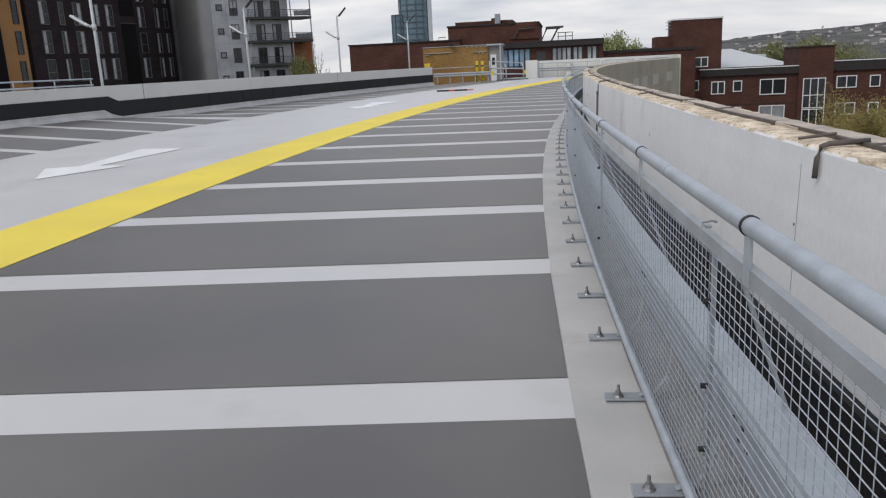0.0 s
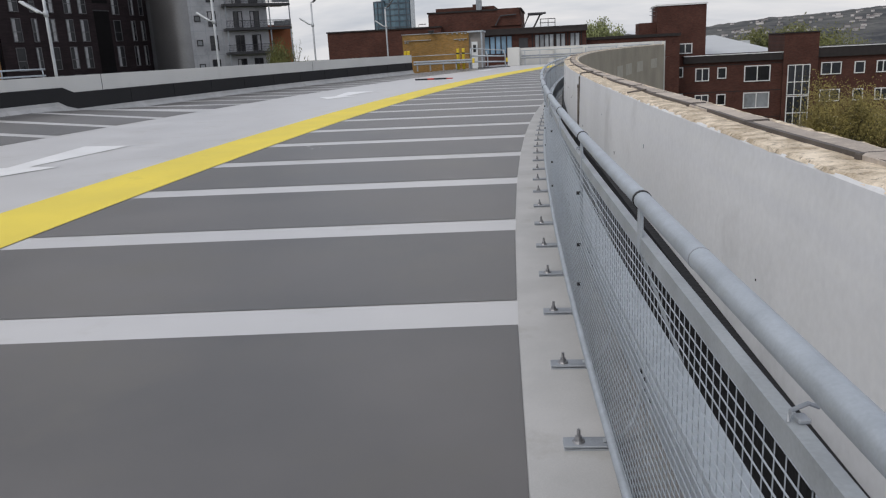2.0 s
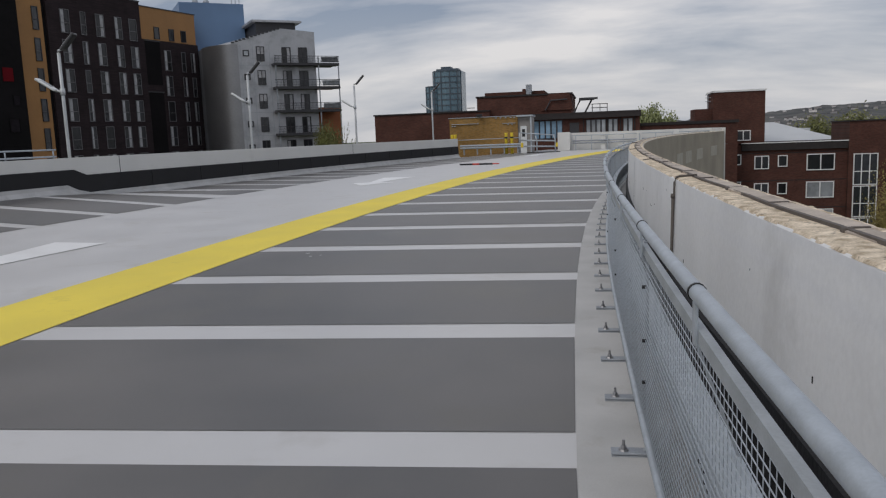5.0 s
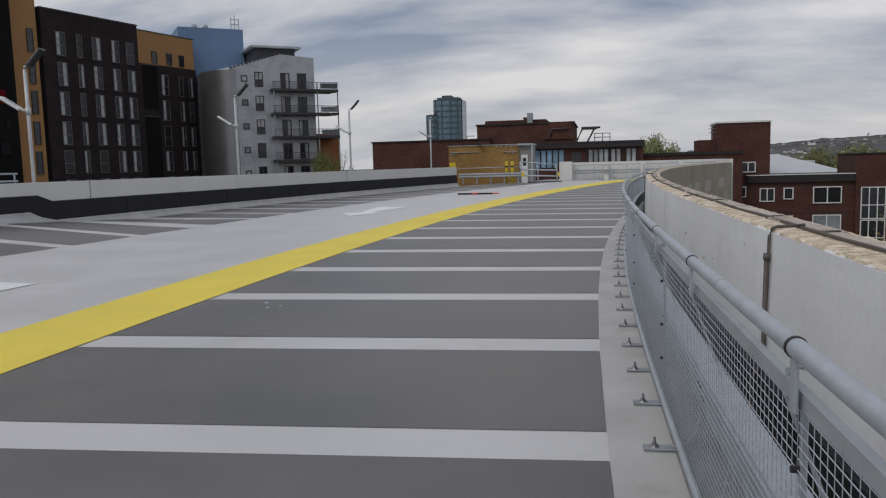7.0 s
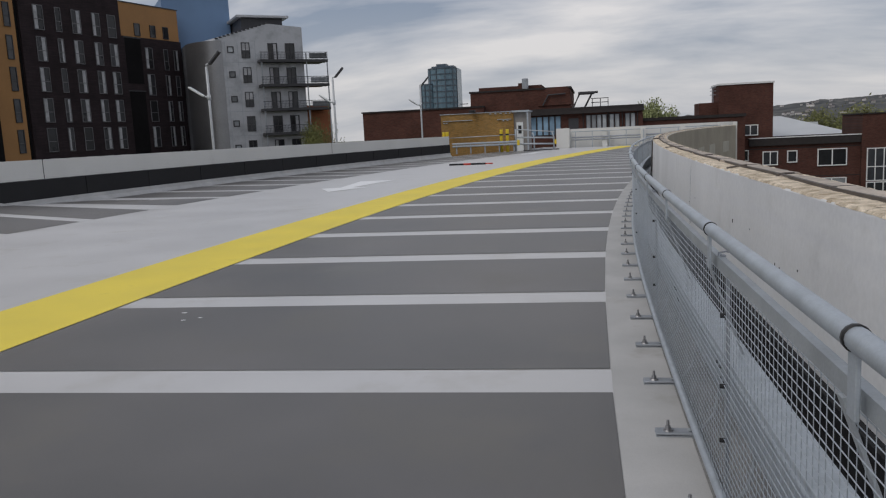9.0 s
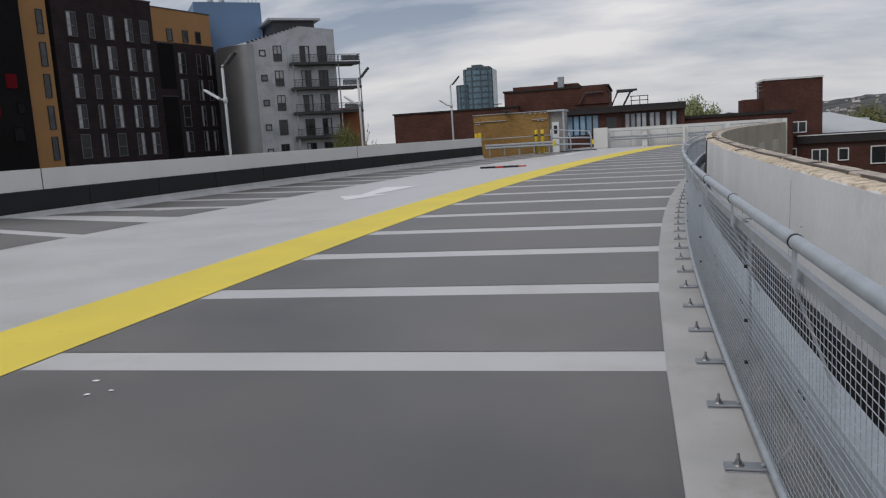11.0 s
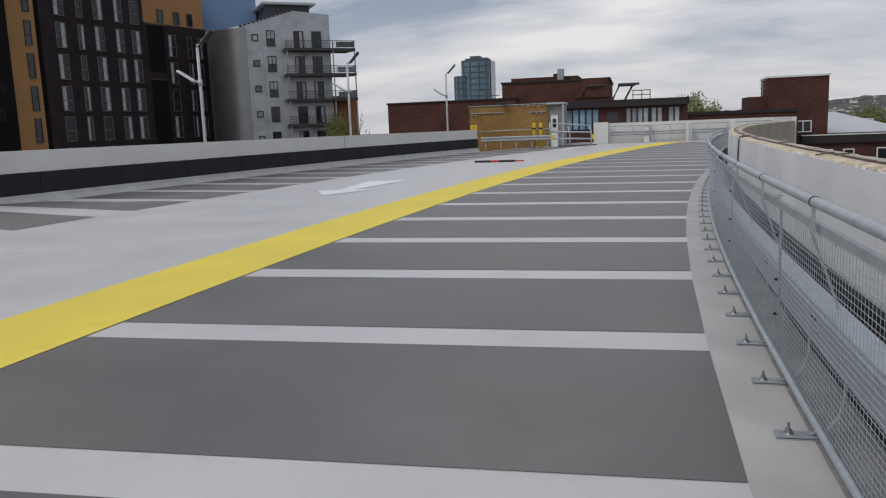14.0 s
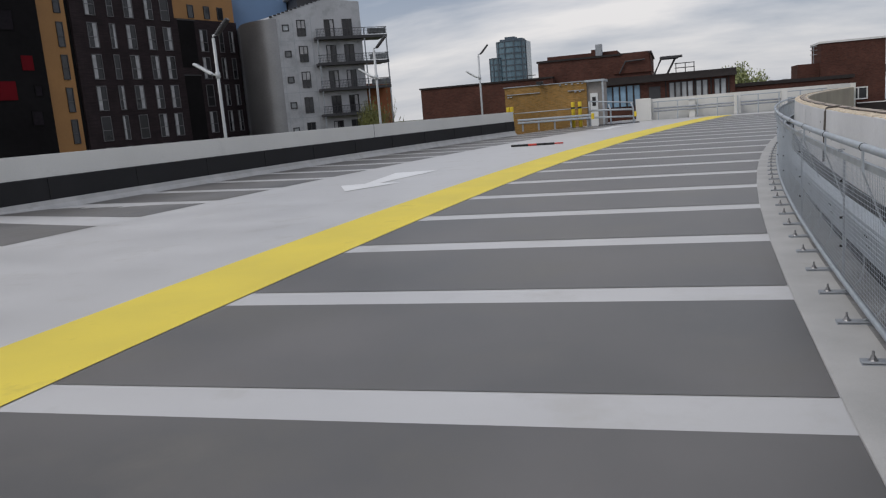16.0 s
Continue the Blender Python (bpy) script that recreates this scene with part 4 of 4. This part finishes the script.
part("antenna", bm, GALVD, flats)
ws_s = window_set(0.75, 0.75, FRAMED, GLASSB, 0, False, 0.12)
ws_t = window_set(1.0, 1.8, FRAMED, GLASS, 1, True, 0.08)
ws_d = window_set(1.15, 2.0, FRAMED, GLASS, 1, False, 0.07)
bldr = link_mesh("curtain", bbox(0.0, -0.012, 0.09, 0.34, 0.0, 1.9), CURT)
blds = link_mesh("blind", bbox(0.1, -0.012, 0.9, 0.9, 0.0, 1.7), CURT)
for z in (-0.15, 2.7, 5.55, 8.4, 11.25):
    place_window(flats, ws_s, Matrix.Translation((-0.93, -0.03, z + 0.6)))
    f = place_window(flats, ws_t, Matrix.Translation((0.7, -0.03, z)))
    if z > 3:
        part("blind", blds, CURT, f, "half-drawn pale blind")
    for x in (3.85, 5.95):
        f = place_window(flats, ws_d, Matrix.Translation((x, -0.03, z - 0.25)))
        if rng.random() < 0.6:
            part("curtain", bldr, CURT, f, "pale curtain", at=Matrix.Translation((rng.choice((0.08, 0.66)), 0, 0)))
box_bar = link_mesh("baluster", bbox(-0.014, -0.014, 0, 0.014, 0.014, 0.85), FRAMED)


def balcony(z, full):
    x1 = L + 2.6 if full else L + 0.2
    b = part("balcony", bbox(2.5, -1.5, z - 0.08, x1, 0.0, z + 0.22), FRAMED, flats, "dark steel balcony")
    bm = bmesh.new()
    box(bm, 2.5, -1.5, z + 1.02, x1, -1.45, z + 1.08)
    if full:
        box(bm, x1 - 0.06, -1.5, z + 1.02, x1, 2.4, z + 1.08)
    part("top_rail", bm, FRAMED, b)
    for h_ in (0.42, 0.72):
        part("mid_rail", bbox(2.5, -1.485, z + h_, x1, -1.465, z + h_ + 0.025), FRAMED, b)
    for x in span(2.55, x1 - 0.05, 0.17):
        part("baluster", box_bar, FRAMED, b, at=Matrix.Translation((x, -1.47, z + 0.2)))
    if full:
        part("side_slab", bbox(L, 0.0, z, x1, 2.4, z + 0.22), FRAMED, b)
        part("glass_panel", bbox(L + 0.3, -1.43, z + 0.3, x1 - 0.1, -1.42, z + 0.95), GLASSB, b)


for i, z in enumerate((2.2, 5.05, 7.9, 10.75)):
    balcony(z, i > 0)
for x in (L + 2.5, L - 0.1, 2.65):
    part("column", bbox(x - 0.06, -1.45, GROUND_Z, x + 0.06, -1.33, 11.7 if x < L + 1 else 10.9), GALVD, flats)
part("brick_side_wing", bbox(L + 0.1, 1.2, GROUND_Z, L + 3.3, 9, 5.6), mat("orange_brick", (0.30, 0.10, 0.04), var=0.15, scale=0.4, fine=5), flats, "orange brick lower wing")

# glass tower far off
TGLASS = mat("tower_glass", (0.09, 0.16, 0.21), rough=0.22, var=0.25, scale=0.08, fine=0.5, bump=0, spec=0.8)
tower = thing("glass_tower", "distant blue-green glass residential tower with rounded side", "building", at=pose(-73.6, 380, 0.4) @ Matrix.Diagonal((0.94, 1, 1.02, 1)))
def drum(x0, x1, z1, depth=14):
    bm = bmesh.new()
    cx, r = (x0 + x1) / 2, (x1 - x0) / 2
    plan = [(cx + r * math.cos(a), depth * 0.35 * math.sin(a)) for a in [math.pi + i * math.pi / 10 for i in range(11)]] + [(x1, depth), (x0, depth)]
    lo = [bm.verts.new((x, y, GROUND_Z)) for x, y in plan]
    hi = [bm.verts.new((x, y, z1)) for x, y in plan]
    n = len(plan)
    for k in range(n):
        bm.faces.new((lo[k], lo[(k + 1) % n], hi[(k + 1) % n], hi[k]))
    bm.faces.new(hi)
    bmesh.ops.recalc_face_normals(bm, faces=bm.faces)
    return bm, plan
TBAND = mat("tower_band", (0.075, 0.10, 0.13), rough=0.5, var=0.1)
for x0, x1, z1 in ((-5.0, 9.5, 31.6), (-9.0, -1.0, 24.6)):
    bm, plan = drum(x0, x1, z1)
    w = part("wall", bm, TGLASS, tower)
    bm = bmesh.new()
    rings = [[bm.verts.new((ax * (1 + o * 0.0), ay - o, z)) for o, z in ((0.25, 0), (0.25, 0.5), (-0.1, 0.5), (-0.1, 0))] for ax, ay in plan[:11]]
    for q, v in zip(rings, rings[1:]):
        for k in range(4):
            bm.faces.new((q[k], v[k], v[(k + 1) % 4], q[(k + 1) % 4]))
    bmesh.ops.recalc_face_normals(bm, faces=bm.faces)
    bandm = link_mesh("floor_band", bm, TBAND)
    for z in span(2, z1 - 0.5, 2.9):
        part("floor_band", bandm, TBAND, w, at=Matrix.Translation((0, 0, z)))
    for ax, ay in plan[:11:2]:
        part("mullion", bbox(ax - 0.25, ay - 0.35, 0, ax + 0.25, ay + 0.2, z1), TBAND, w)
part("crown", bbox(-3.4, 0.5, 31.6, 8.0, 8, 32.7), TBAND, tower)
part("crown", bbox(-1.0, 1, 32.7, 4.0, 8, 33.7), TBAND, tower)

# long brick buildings behind the deck
RBRICK = brick_mat("red_brick", (0.100, 0.044, 0.034), (0.083, 0.055, 0.048))
DROOF = mat("dark_felt_roof", (0.035, 0.03, 0.03), rough=0.9, var=0.2)
b2 = thing("brick_hall", "long red brick hall with stepped roof and plant", "building")
part("wall", bbox(-21.0, 77, GROUND_Z, -9.8, 90, 3.72), RBRICK, b2)
part("coping", bbox(-21.1, 76.9, 3.72, -9.8, 90, 3.85), DROOF, b2)
part("canopy", bbox(-5.9, 76.0, 2.72, 4.0, 76.5, 3.0), DROOF, b2, "dark overhanging eaves")
part("wall", bbox(-11.1, 78, GROUND_Z, -2.2, 90, 5.02), RBRICK, b2)
part("coping", bbox(-11.2, 77.9, 5.02, -2.1, 90, 5.17), DROOF, b2)
part("plant_room", bbox(-10.75, 81, 5.1, -4.9, 90, 5.62), RBRICK, b2)
bm = bmesh.new()
vs = [bm.verts.new((x, y, z)) for y in (77.85, 79.5) for x, z in ((-5.06, 3.6), (-4.67, 4.8), (-4.2, 5.1), (-2.4, 5.18), (-2.05, 3.6))]
bmesh.ops.convex_hull(bm, input=vs)
part("stair_head", bm, RBRICK, b2, "sloping dark brick stair head")
part("chimney", bbox(-6.6, 80, 5.1, -6.1, 81, 6.2), GALVD, b2)
part("chimney", bbox(-6.95, 80, 5.1, -6.62, 81, 5.8), RBRICK, b2)
part("wall", bbox(-5.8, 76.5, GROUND_Z, 3.9, 88, 3.0), RBRICK, b2)
part("coping", bbox(-5.9, 76.4, 3.0, 4.0, 88, 3.27), DROOF, b2)
for pts, r in (([(-2.0, 78, 3.2), (-1.4, 78, 4.45), (0.2, 78, 4.55)], 0.11), ([(-1.0, 78, 3.2), (-0.35, 78, 4.4)], 0.09), ([(-4.6, 77.7, 3.6), (-4.1, 77.7, 4.5), (-2.6, 77.7, 4.55)], 0.07), ([(-12.2, 78.4, 3.8), (-12.1, 78.4, 4.15), (-11.4, 78.4, 4.15)], 0.04)):
    bm = bmesh.new()
    tube(bm, pts, r, 6)
    part("roof_pipe", bm, FRAMED, b2, "dark rooftop pipe")
part("roof_duct", bbox(-1.5, 77.6, 4.38, -0.1, 78.6, 4.62, bevel=0.05), FRAMED, b2, "dark rooftop duct")
for z in (3.65, 4.0):
    bm = bmesh.new()
    tube(bm, [(-0.4, 78, z), (1.1, 78, z)], 0.035, 5)
    part("roof_rail", bm, FRAMED, b2)
for x in (-0.3, 0.4, 1.05):
    bm = bmesh.new()
    tube(bm, [(x, 78, 3.1), (x, 78, 4.0)], 0.035, 5)
    part("rail_post", bm, FRAMED, b2)
BLIND = mat("blue_blind_glass", (0.20, 0.31, 0.42), rough=0.2, var=0.3, scale=1.2, obj=0.35)
PALEBLIND = mat("pale_blind_glass", (0.36, 0.38, 0.40), rough=0.25, var=0.3, scale=1.2, obj=0.4)
wsb, wsp = window_set(0.5, 1.65, FRAMED, BLIND, 0, False, 0.05), window_set(0.42, 1.65, FRAMED, PALEBLIND, 0, False, 0.05)
for i in range(5):
    place_window(b2, wsb, Matrix.Translation((-5.62 + 0.53 * i, 76.46, 0.97)))
part("door", bbox(-2.35, 76.42, 0.4, -1.5, 76.5, 2.35), FRAMED, b2, "dark door in the brick wall")
for x0, n in ((-0.86, 4), (1.1, 2), (2.42, 2)):
    for i in range(n):
        place_window(b2, wsp, Matrix.Translation((x0 + 0.45 * i, 76.46, 0.92)))
for x in (-1.1, 1.02, 2.2, 3.45):
    part("downpipe", bbox(x - 0.05, 76.36, 0.0, x + 0.05, 76.5, 2.7), DROOF, b2)

# red brick flats beyond the bend
b3 = thing("brick_flats", "red brick flats with white-framed windows and a square tower", "building")
YB = 90.0
part("tower", bbox(12.2, YB + 1.2, GROUND_Z, 17.4, YB + 6, 5.05), RBRICK, b3, "square red brick tower")
part("tower_coping", bbox(12.1, YB + 1.1, 5.05, 17.5, YB + 6, 5.22), FRAMEW, b3)
part("wall", bbox(10.4, YB + 2, GROUND_Z, 12.2, YB + 6, 3.4), RBRICK, b3)
part("wall", bbox(4.5, YB - 2.5, GROUND_Z, 14.1, YB + 2.5, 1.85), RBRICK, b3)
part("coping", bbox(4.4, YB - 2.6, 1.85, 14.2, YB + 2.5, 2.15), DROOF, b3)
part("wall", bbox(14.1, YB, GROUND_Z, 25.3, YB + 9, -0.55), RBRICK, b3)
part("coping", bbox(14.9, YB - 0.25, -1.15, 25.3, YB + 9, -0.42), DROOF, b3, "dark fascia")
part("gutter", bbox(14.9, YB - 0.3, -0.42, 25.3, YB + 0.1, -0.34), FRAMEW, b3)
part("stair_core", bbox(25.2, YB - 0.4, GROUND_Z, 28.7, YB + 6, 1.5), RBRICK, b3)
part("stair_core_coping", bbox(25.1, YB - 0.5, 1.5, 28.8, YB + 6, 1.62), DROOF, b3)
part("wall", bbox(28.7, YB, GROUND_Z, 40.3, YB + 9, -0.2), RBRICK, b3)
part("coping", bbox(28.7, YB - 0.25, -1.1, 40.6, YB + 9, -0.1), DROOF, b3, "dark fascia")
part("gutter", bbox(28.7, YB - 0.3, -0.1, 40.6, YB + 0.1, -0.02), FRAMEW, b3)
ROOFG = mat("pale_metal_roof", (0.50, 0.52, 0.54), rough=0.5, var=0.06, scale=0.4)
bm = bmesh.new()
vs = [bm.verts.new(p) for p in ((16.5, YB + 8, -0.4), (27, YB + 8, -0.4), (27, YB + 26, -0.4), (16.5, YB + 26, -0.4), (20.5, YB + 17, 1.75), (21.5, YB + 17, 1.75))]
for f in ((0, 1, 5, 4), (1, 2, 5), (2, 3, 4, 5), (3, 0, 4)):
    bm.faces.new([vs[i] for i in f])
part("hipped_roof", bm, ROOFG, b3, "pale metal hipped roof")
part("rear_roof", bbox(20, YB + 22, -3, 27, YB + 30, 0.85), ROOFG, b3)
W = lambda x0, x1, z0, z1, bars=1, m=FRAMEW, g=GLASS: place_window(b3, window_set(x1 - x0, z1 - z0, m, g, bars, False, 0.1), Matrix.Translation((x0, YB - 0.06, z0)))
wb = place_window(b3, window_set(1.5, 1.1, FRAMEW, GLASS, 1, False, 0.1), Matrix.Translation((14.5, YB + 1.14, -0.1)))
for dz in (0, -2.85, -5.7):
    W(14.3, 14.9, -2.6 + dz, -1.5 + dz, 0)
    W(16.2, 17.65, -3.1 + dz, -1.7 + dz, 1)
    W(18.5, 19.45, -2.9 + dz, -1.7 + dz, 0)
    W(21.3, 24.0, -3.35 + dz, -1.65 + dz, 1, g=GLASS if dz == 0 else GLASSB)
    W(29.15, 31.2, -2.95 + dz, -1.65 + dz, 1)
    W(32.5, 33.55, -2.95 + dz, -1.7 + dz, 0)
    W(34.7, 36.0, -2.95 + dz, -1.7 + dz, 1)
    W(37.0, 39.6, -3.0 + dz, -1.6 + dz, 1)
    f = place_window(b3, window_set(2.3, 3.2, FRAMEW, GLASS, 2, True, 0.09), Matrix.Translation((25.65, YB - 0.46, -4.95 + dz * 1.15)))
    part("lintel", bbox(14.1, YB - 0.02, -1.5 + dz, 25.3, YB, -1.42 + dz), DROOF, b3)
bm = bmesh.new()
tube(bm, [(11.9, YB + 3, 3.4), (11.9, YB + 3, 5.0)], 0.05, 5)
for z in (4.2, 4.6, 4.9):
    tube(bm, [(11.6, YB + 3, z), (12.2, YB + 3, z)], 0.035, 5)
part("antenna", bm, GALVD, b3)

# cream house past the flats
CREAM = mat("cream_render", (0.50, 0.46, 0.38), rough=0.85, var=0.12, scale=0.5, fine=8)
SLATE = mat("brown_tile_roof", (0.10, 0.085, 0.075), rough=0.9, var=0.2, scale=0.6, fine=9)
cream = thing("house", "cream rendered house with a dark tiled roof beyond the flats", "house")
part("wall", bbox(43.4, 100, GROUND_Z, 54, 109, -2.0), CREAM, cream)
bm = bmesh.new()
vs = [bm.verts.new(p) for p in ((43.0, 99.6, -2.0), (54.4, 99.6, -2.0), (54.4, 109.4, -2.0), (43.0, 109.4, -2.0), (46.5, 104.5, 0.7), (52, 104.5, 0.7))]
for f in ((0, 1, 5, 4), (1, 2, 5), (2, 3, 4, 5), (3, 0, 4), (3, 2, 1, 0)):
    bm.faces.new([vs[i] for i in f])
part("roof", bm, SLATE, cream, "dark tiled hipped roof")
part("chimney", bbox(46.6, 104, 0.2, 47.0, 104.8, 2.0), CREAM, cream)
for x in (44.2, 47.3):
    for z in (-3.2, -5.0):
        place_window(cream, window_set(0.9, 0.85, FRAMEW, GLASS, 0, False, 0.07), Matrix.Translation((x, 99.95, z)))

# ---- trees ----
BARK = mat("bark", (0.10, 0.085, 0.065), rough=0.9, var=0.3, scale=2, fine=20, bump=0.4)


def leaf_mat(name, col):
    return mat(name, col, rough=0.7, var=0.45, scale=0.8, fine=6, bump=0.0, tint=tuple(c * 1.3 for c in col))


LEAF_Y = leaf_mat("spring_leaf", (0.20, 0.165, 0.05))
LEAF_G = leaf_mat("green_leaf", (0.12, 0.125, 0.04))
LEAF_P = leaf_mat("pale_leaf", (0.19, 0.21, 0.09))


def tree(x, y, z0, h, r, leafm, seed, label, leaves=2600, leaf=0.28, thin=1.0, domed=False):
    rg = random.Random(seed)
    t = thing("tree", label, "tree", at=pose(x, y, z0))
    bm = bmesh.new()
    tips = []

    def limb(p, d, length, rad, depth):
        pts = [p]
        for i in range(4):
            d = (d + Vector((rg.uniform(-.25, .25), rg.uniform(-.25, .25), rg.uniform(-.05, .2)))).normalized()
            pts.append(pts[-1] + d * length / 4)
        for i in range(4):
            tube(bm, pts[i:i + 2], rad * (1 - 0.18 * i), 5)
        if depth == 0:
            tips.extend(pts[1:])
            return
        for _ in range(4 if depth > 1 else 3):
            a = rg.uniform(0, math.tau)
            nd = (d * 0.6 + Vector((math.cos(a), math.sin(a), rg.uniform(0.0, 0.7)))).normalized()
            limb(pts[rg.randint(2, 4)], nd, length * rg.uniform(0.5, 0.75), rad * 0.5, depth - 1)
    limb(Vector((0, 0, 0)), Vector((0, 0, 1)), h * 0.5, h * 0.028, 3)
    part("trunk", bm, BARK, t)
    mx = max(max(abs(p.x), abs(p.y)) for p in tips) or 1
    mz = max(p.z for p in tips)
    clumps = []
    for i in range(34):
        a, e_ = rg.uniform(0, math.tau), math.asin(rg.uniform(-0.35, 1.0))
        q = rg.uniform(0.62, 0.82)
        clumps.append(Vector((mx * q * math.cos(a) * math.cos(e_), mx * q * math.sin(a) * math.cos(e_), mz - 0.80 * mx + mx * 0.80 * q * math.sin(e_))))
    bm = bmesh.new()
    for i in range(leaves):
        p = rg.choice(tips)
        if domed:
            b_ = clumps[i % len(clumps)]
            p = b_ + Vector((rg.gauss(0, 1), rg.gauss(0, 1), rg.gauss(0, 0.7))).normalized() * mx * 0.22 * rg.random() ** 0.4
        q = Vector((p.x, p.y, p.z)) + Vector((rg.gauss(0, .10), rg.gauss(0, .10), rg.gauss(0, .08))) * r * thin
        s = leaf * rg.uniform(0.6, 1.4)
        u = Vector((rg.gauss(0, 1), rg.gauss(0, 1), rg.gauss(0, 1))).normalized()
        v = u.orthogonal().normalized()
        bm.faces.new([bm.verts.new(q + a) for a in (u * s, v * s * 0.5, -u * s, -v * s * 0.5)])
    part("crown", bm, leafm, t)
    k = r / (mx + 0.15 * r)
    for ob in t.children:
        low_ = 0.8 if domed and ob.name.startswith("trunk") else 1.0
        ob.scale = (k * low_, k * low_, low_ * h / (mz + 0.1 * r))
    return t


tree(23.6, 62, GROUND_Z, 12.2, 5.0, LEAF_Y, 1, "spring tree in yellow-green young leaf beside the flats", 42000, 0.062, 1.35)
tree(31.0, 63, GROUND_Z, 13.4, 5.5, LEAF_Y, 2, "spring tree in yellow-green young leaf beside the flats", 42000, 0.062, 1.35)
tree(38.5, 66, GROUND_Z, 14.6, 5.5, LEAF_G, 12, "olive green tree beside the brick flats", 12000, 0.14, 1.15)
tree(-29.2, 88, GROUND_Z, 18.7, 4.0, LEAF_G, 3, "olive green bush tree before the grey flats", 15000, 0.17, 0.7, True)
tree(-26.3, 89, GROUND_Z, 19.4, 2.6, LEAF_P, 4, "sparse pale tree coming into leaf", 2400, 0.11, 0.6)
tree(10.4, 150, GROUND_Z, 20.6, 5.4, LEAF_P, 5, "rounded pale green tree behind the brick buildings", 15000, 0.34, 1.2, True)
tree(21.5, 160, GROUND_Z, 17.4, 5.5, LEAF_P, 6, "rounded pale green tree behind the brick buildings", 13000, 0.34, 1.2, True)
tree(41, 170, GROUND_Z, 17.5, 8, LEAF_G, 7, "olive green tree behind the flats", 7000, 0.30, 1.2, True)
tree(50, 172, GROUND_Z, 18.3, 9, LEAF_G, 8, "olive green tree behind the flats", 7000, 0.30, 1.2, True)
tree(59, 176, GROUND_Z, 17.6, 9, LEAF_G, 9, "olive green tree behind the flats", 7000, 0.30, 1.2, True)
tree(84, 185, GROUND_Z, 17.0, 8, LEAF_G, 10, "olive green tree behind the flats", 5000, 0.30, 1.2, True)

# ---- hills with houses ----
# distance haze is painted into the hill's blue-grey colour
HILL = mat("hazy_wooded_hill", (0.082, 0.088, 0.100), rough=1.0, var=0.35, scale=0.02, fine=0.12, bump=0.0, tint=(0.115, 0.115, 0.110), spec=0.05)


def hill_z(x, yy):
    xr = x * 1500 / yy
    top = 12 + 30 * min(1.0, max(0, (xr - 150) / 480)) + 4 * noise.noise((xr * 0.006, 0.5, 0))
    f = max(0.0, min(1.0, (yy - 800) / 700))
    return GROUND_Z + (top - GROUND_Z) * f


bm = bmesh.new()
rows = []
for yy in span(800, 1500, 35) + [1800]:
    rows.append([bm.verts.new((x * yy / 1500, yy, hill_z(x * yy / 1500, yy) + (4.5 * abs(noise.noise((x * 0.045, yy * 0.02, 2))) + 2.5 * abs(noise.noise((x * 0.13, yy * 0.07, 5))) if yy > 850 else 0))) for x in span(60, 1800, 7)])
for a, b in zip(rows, rows[1:]):
    for k in range(len(a) - 1):
        bm.faces.new((a[k], a[k + 1], b[k + 1], b[k]))
tagged(part("backdrop", bm, HILL, smooth=True), "low wooded hill on the horizon", "hill", kind="structure")
rng = random.Random(8)
HWALL = mat("house_wall", (0.52, 0.50, 0.49), rough=0.9, var=0.2, scale=0.02, obj=0.3)
HROOF = mat("house_roof", (0.13, 0.11, 0.11), rough=0.9, var=0.2, scale=0.02, obj=0.4)


def house_mesh():
    bm = bmesh.new()
    box(bm, -5, -4, -6, 5, 4, 4.5)
    a = link_mesh("wall", bm, HWALL)
    bm = bmesh.new()
    v = [bm.verts.new(p) for p in ((-5.4, -4.4, 4.5), (5.4, -4.4, 4.5), (5.4, 4.4, 4.5), (-5.4, 4.4, 4.5), (-5.4, 0, 7.6), (5.4, 0, 7.6))]
    for f in ((0, 1, 5, 4), (2, 3, 4, 5), (0, 4, 3), (1, 2, 5)):
        bm.faces.new([v[i] for i in f])
    return a, link_mesh("roof", bm, HROOF)


mast = thing("radio_mast", "tall thin lattice mast on the far hill", "mast", at=pose(578, 1480, 20))
bm = bmesh.new()
tube(bm, [(0, 0, 0), (0, 0, 35), (0, 0, 72)], 1.1, 6)
part("mast_body", bm, GALVD, mast)
ha, hb = house_mesh()
for i in range(95):
    yy = rng.uniform(900, 1400)
    x = rng.uniform(0.20, 0.46) * yy
    z = hill_z(x, yy) + 3.2
    h = thing("house", "small pale house on the distant slope", "house", "houses on the hill", at=pose(x, yy, z, 0, 0, rng.uniform(-40, 40)) @ Matrix.Diagonal((rng.choice((0.25, 0.35, 0.5, 0.9)) * rng.uniform(0.8, 1.2), 0.4, rng.uniform(0.16, 0.30), 1)))
    part("wall", ha, HWALL, h)
    part("roof", hb, HROOF, h)
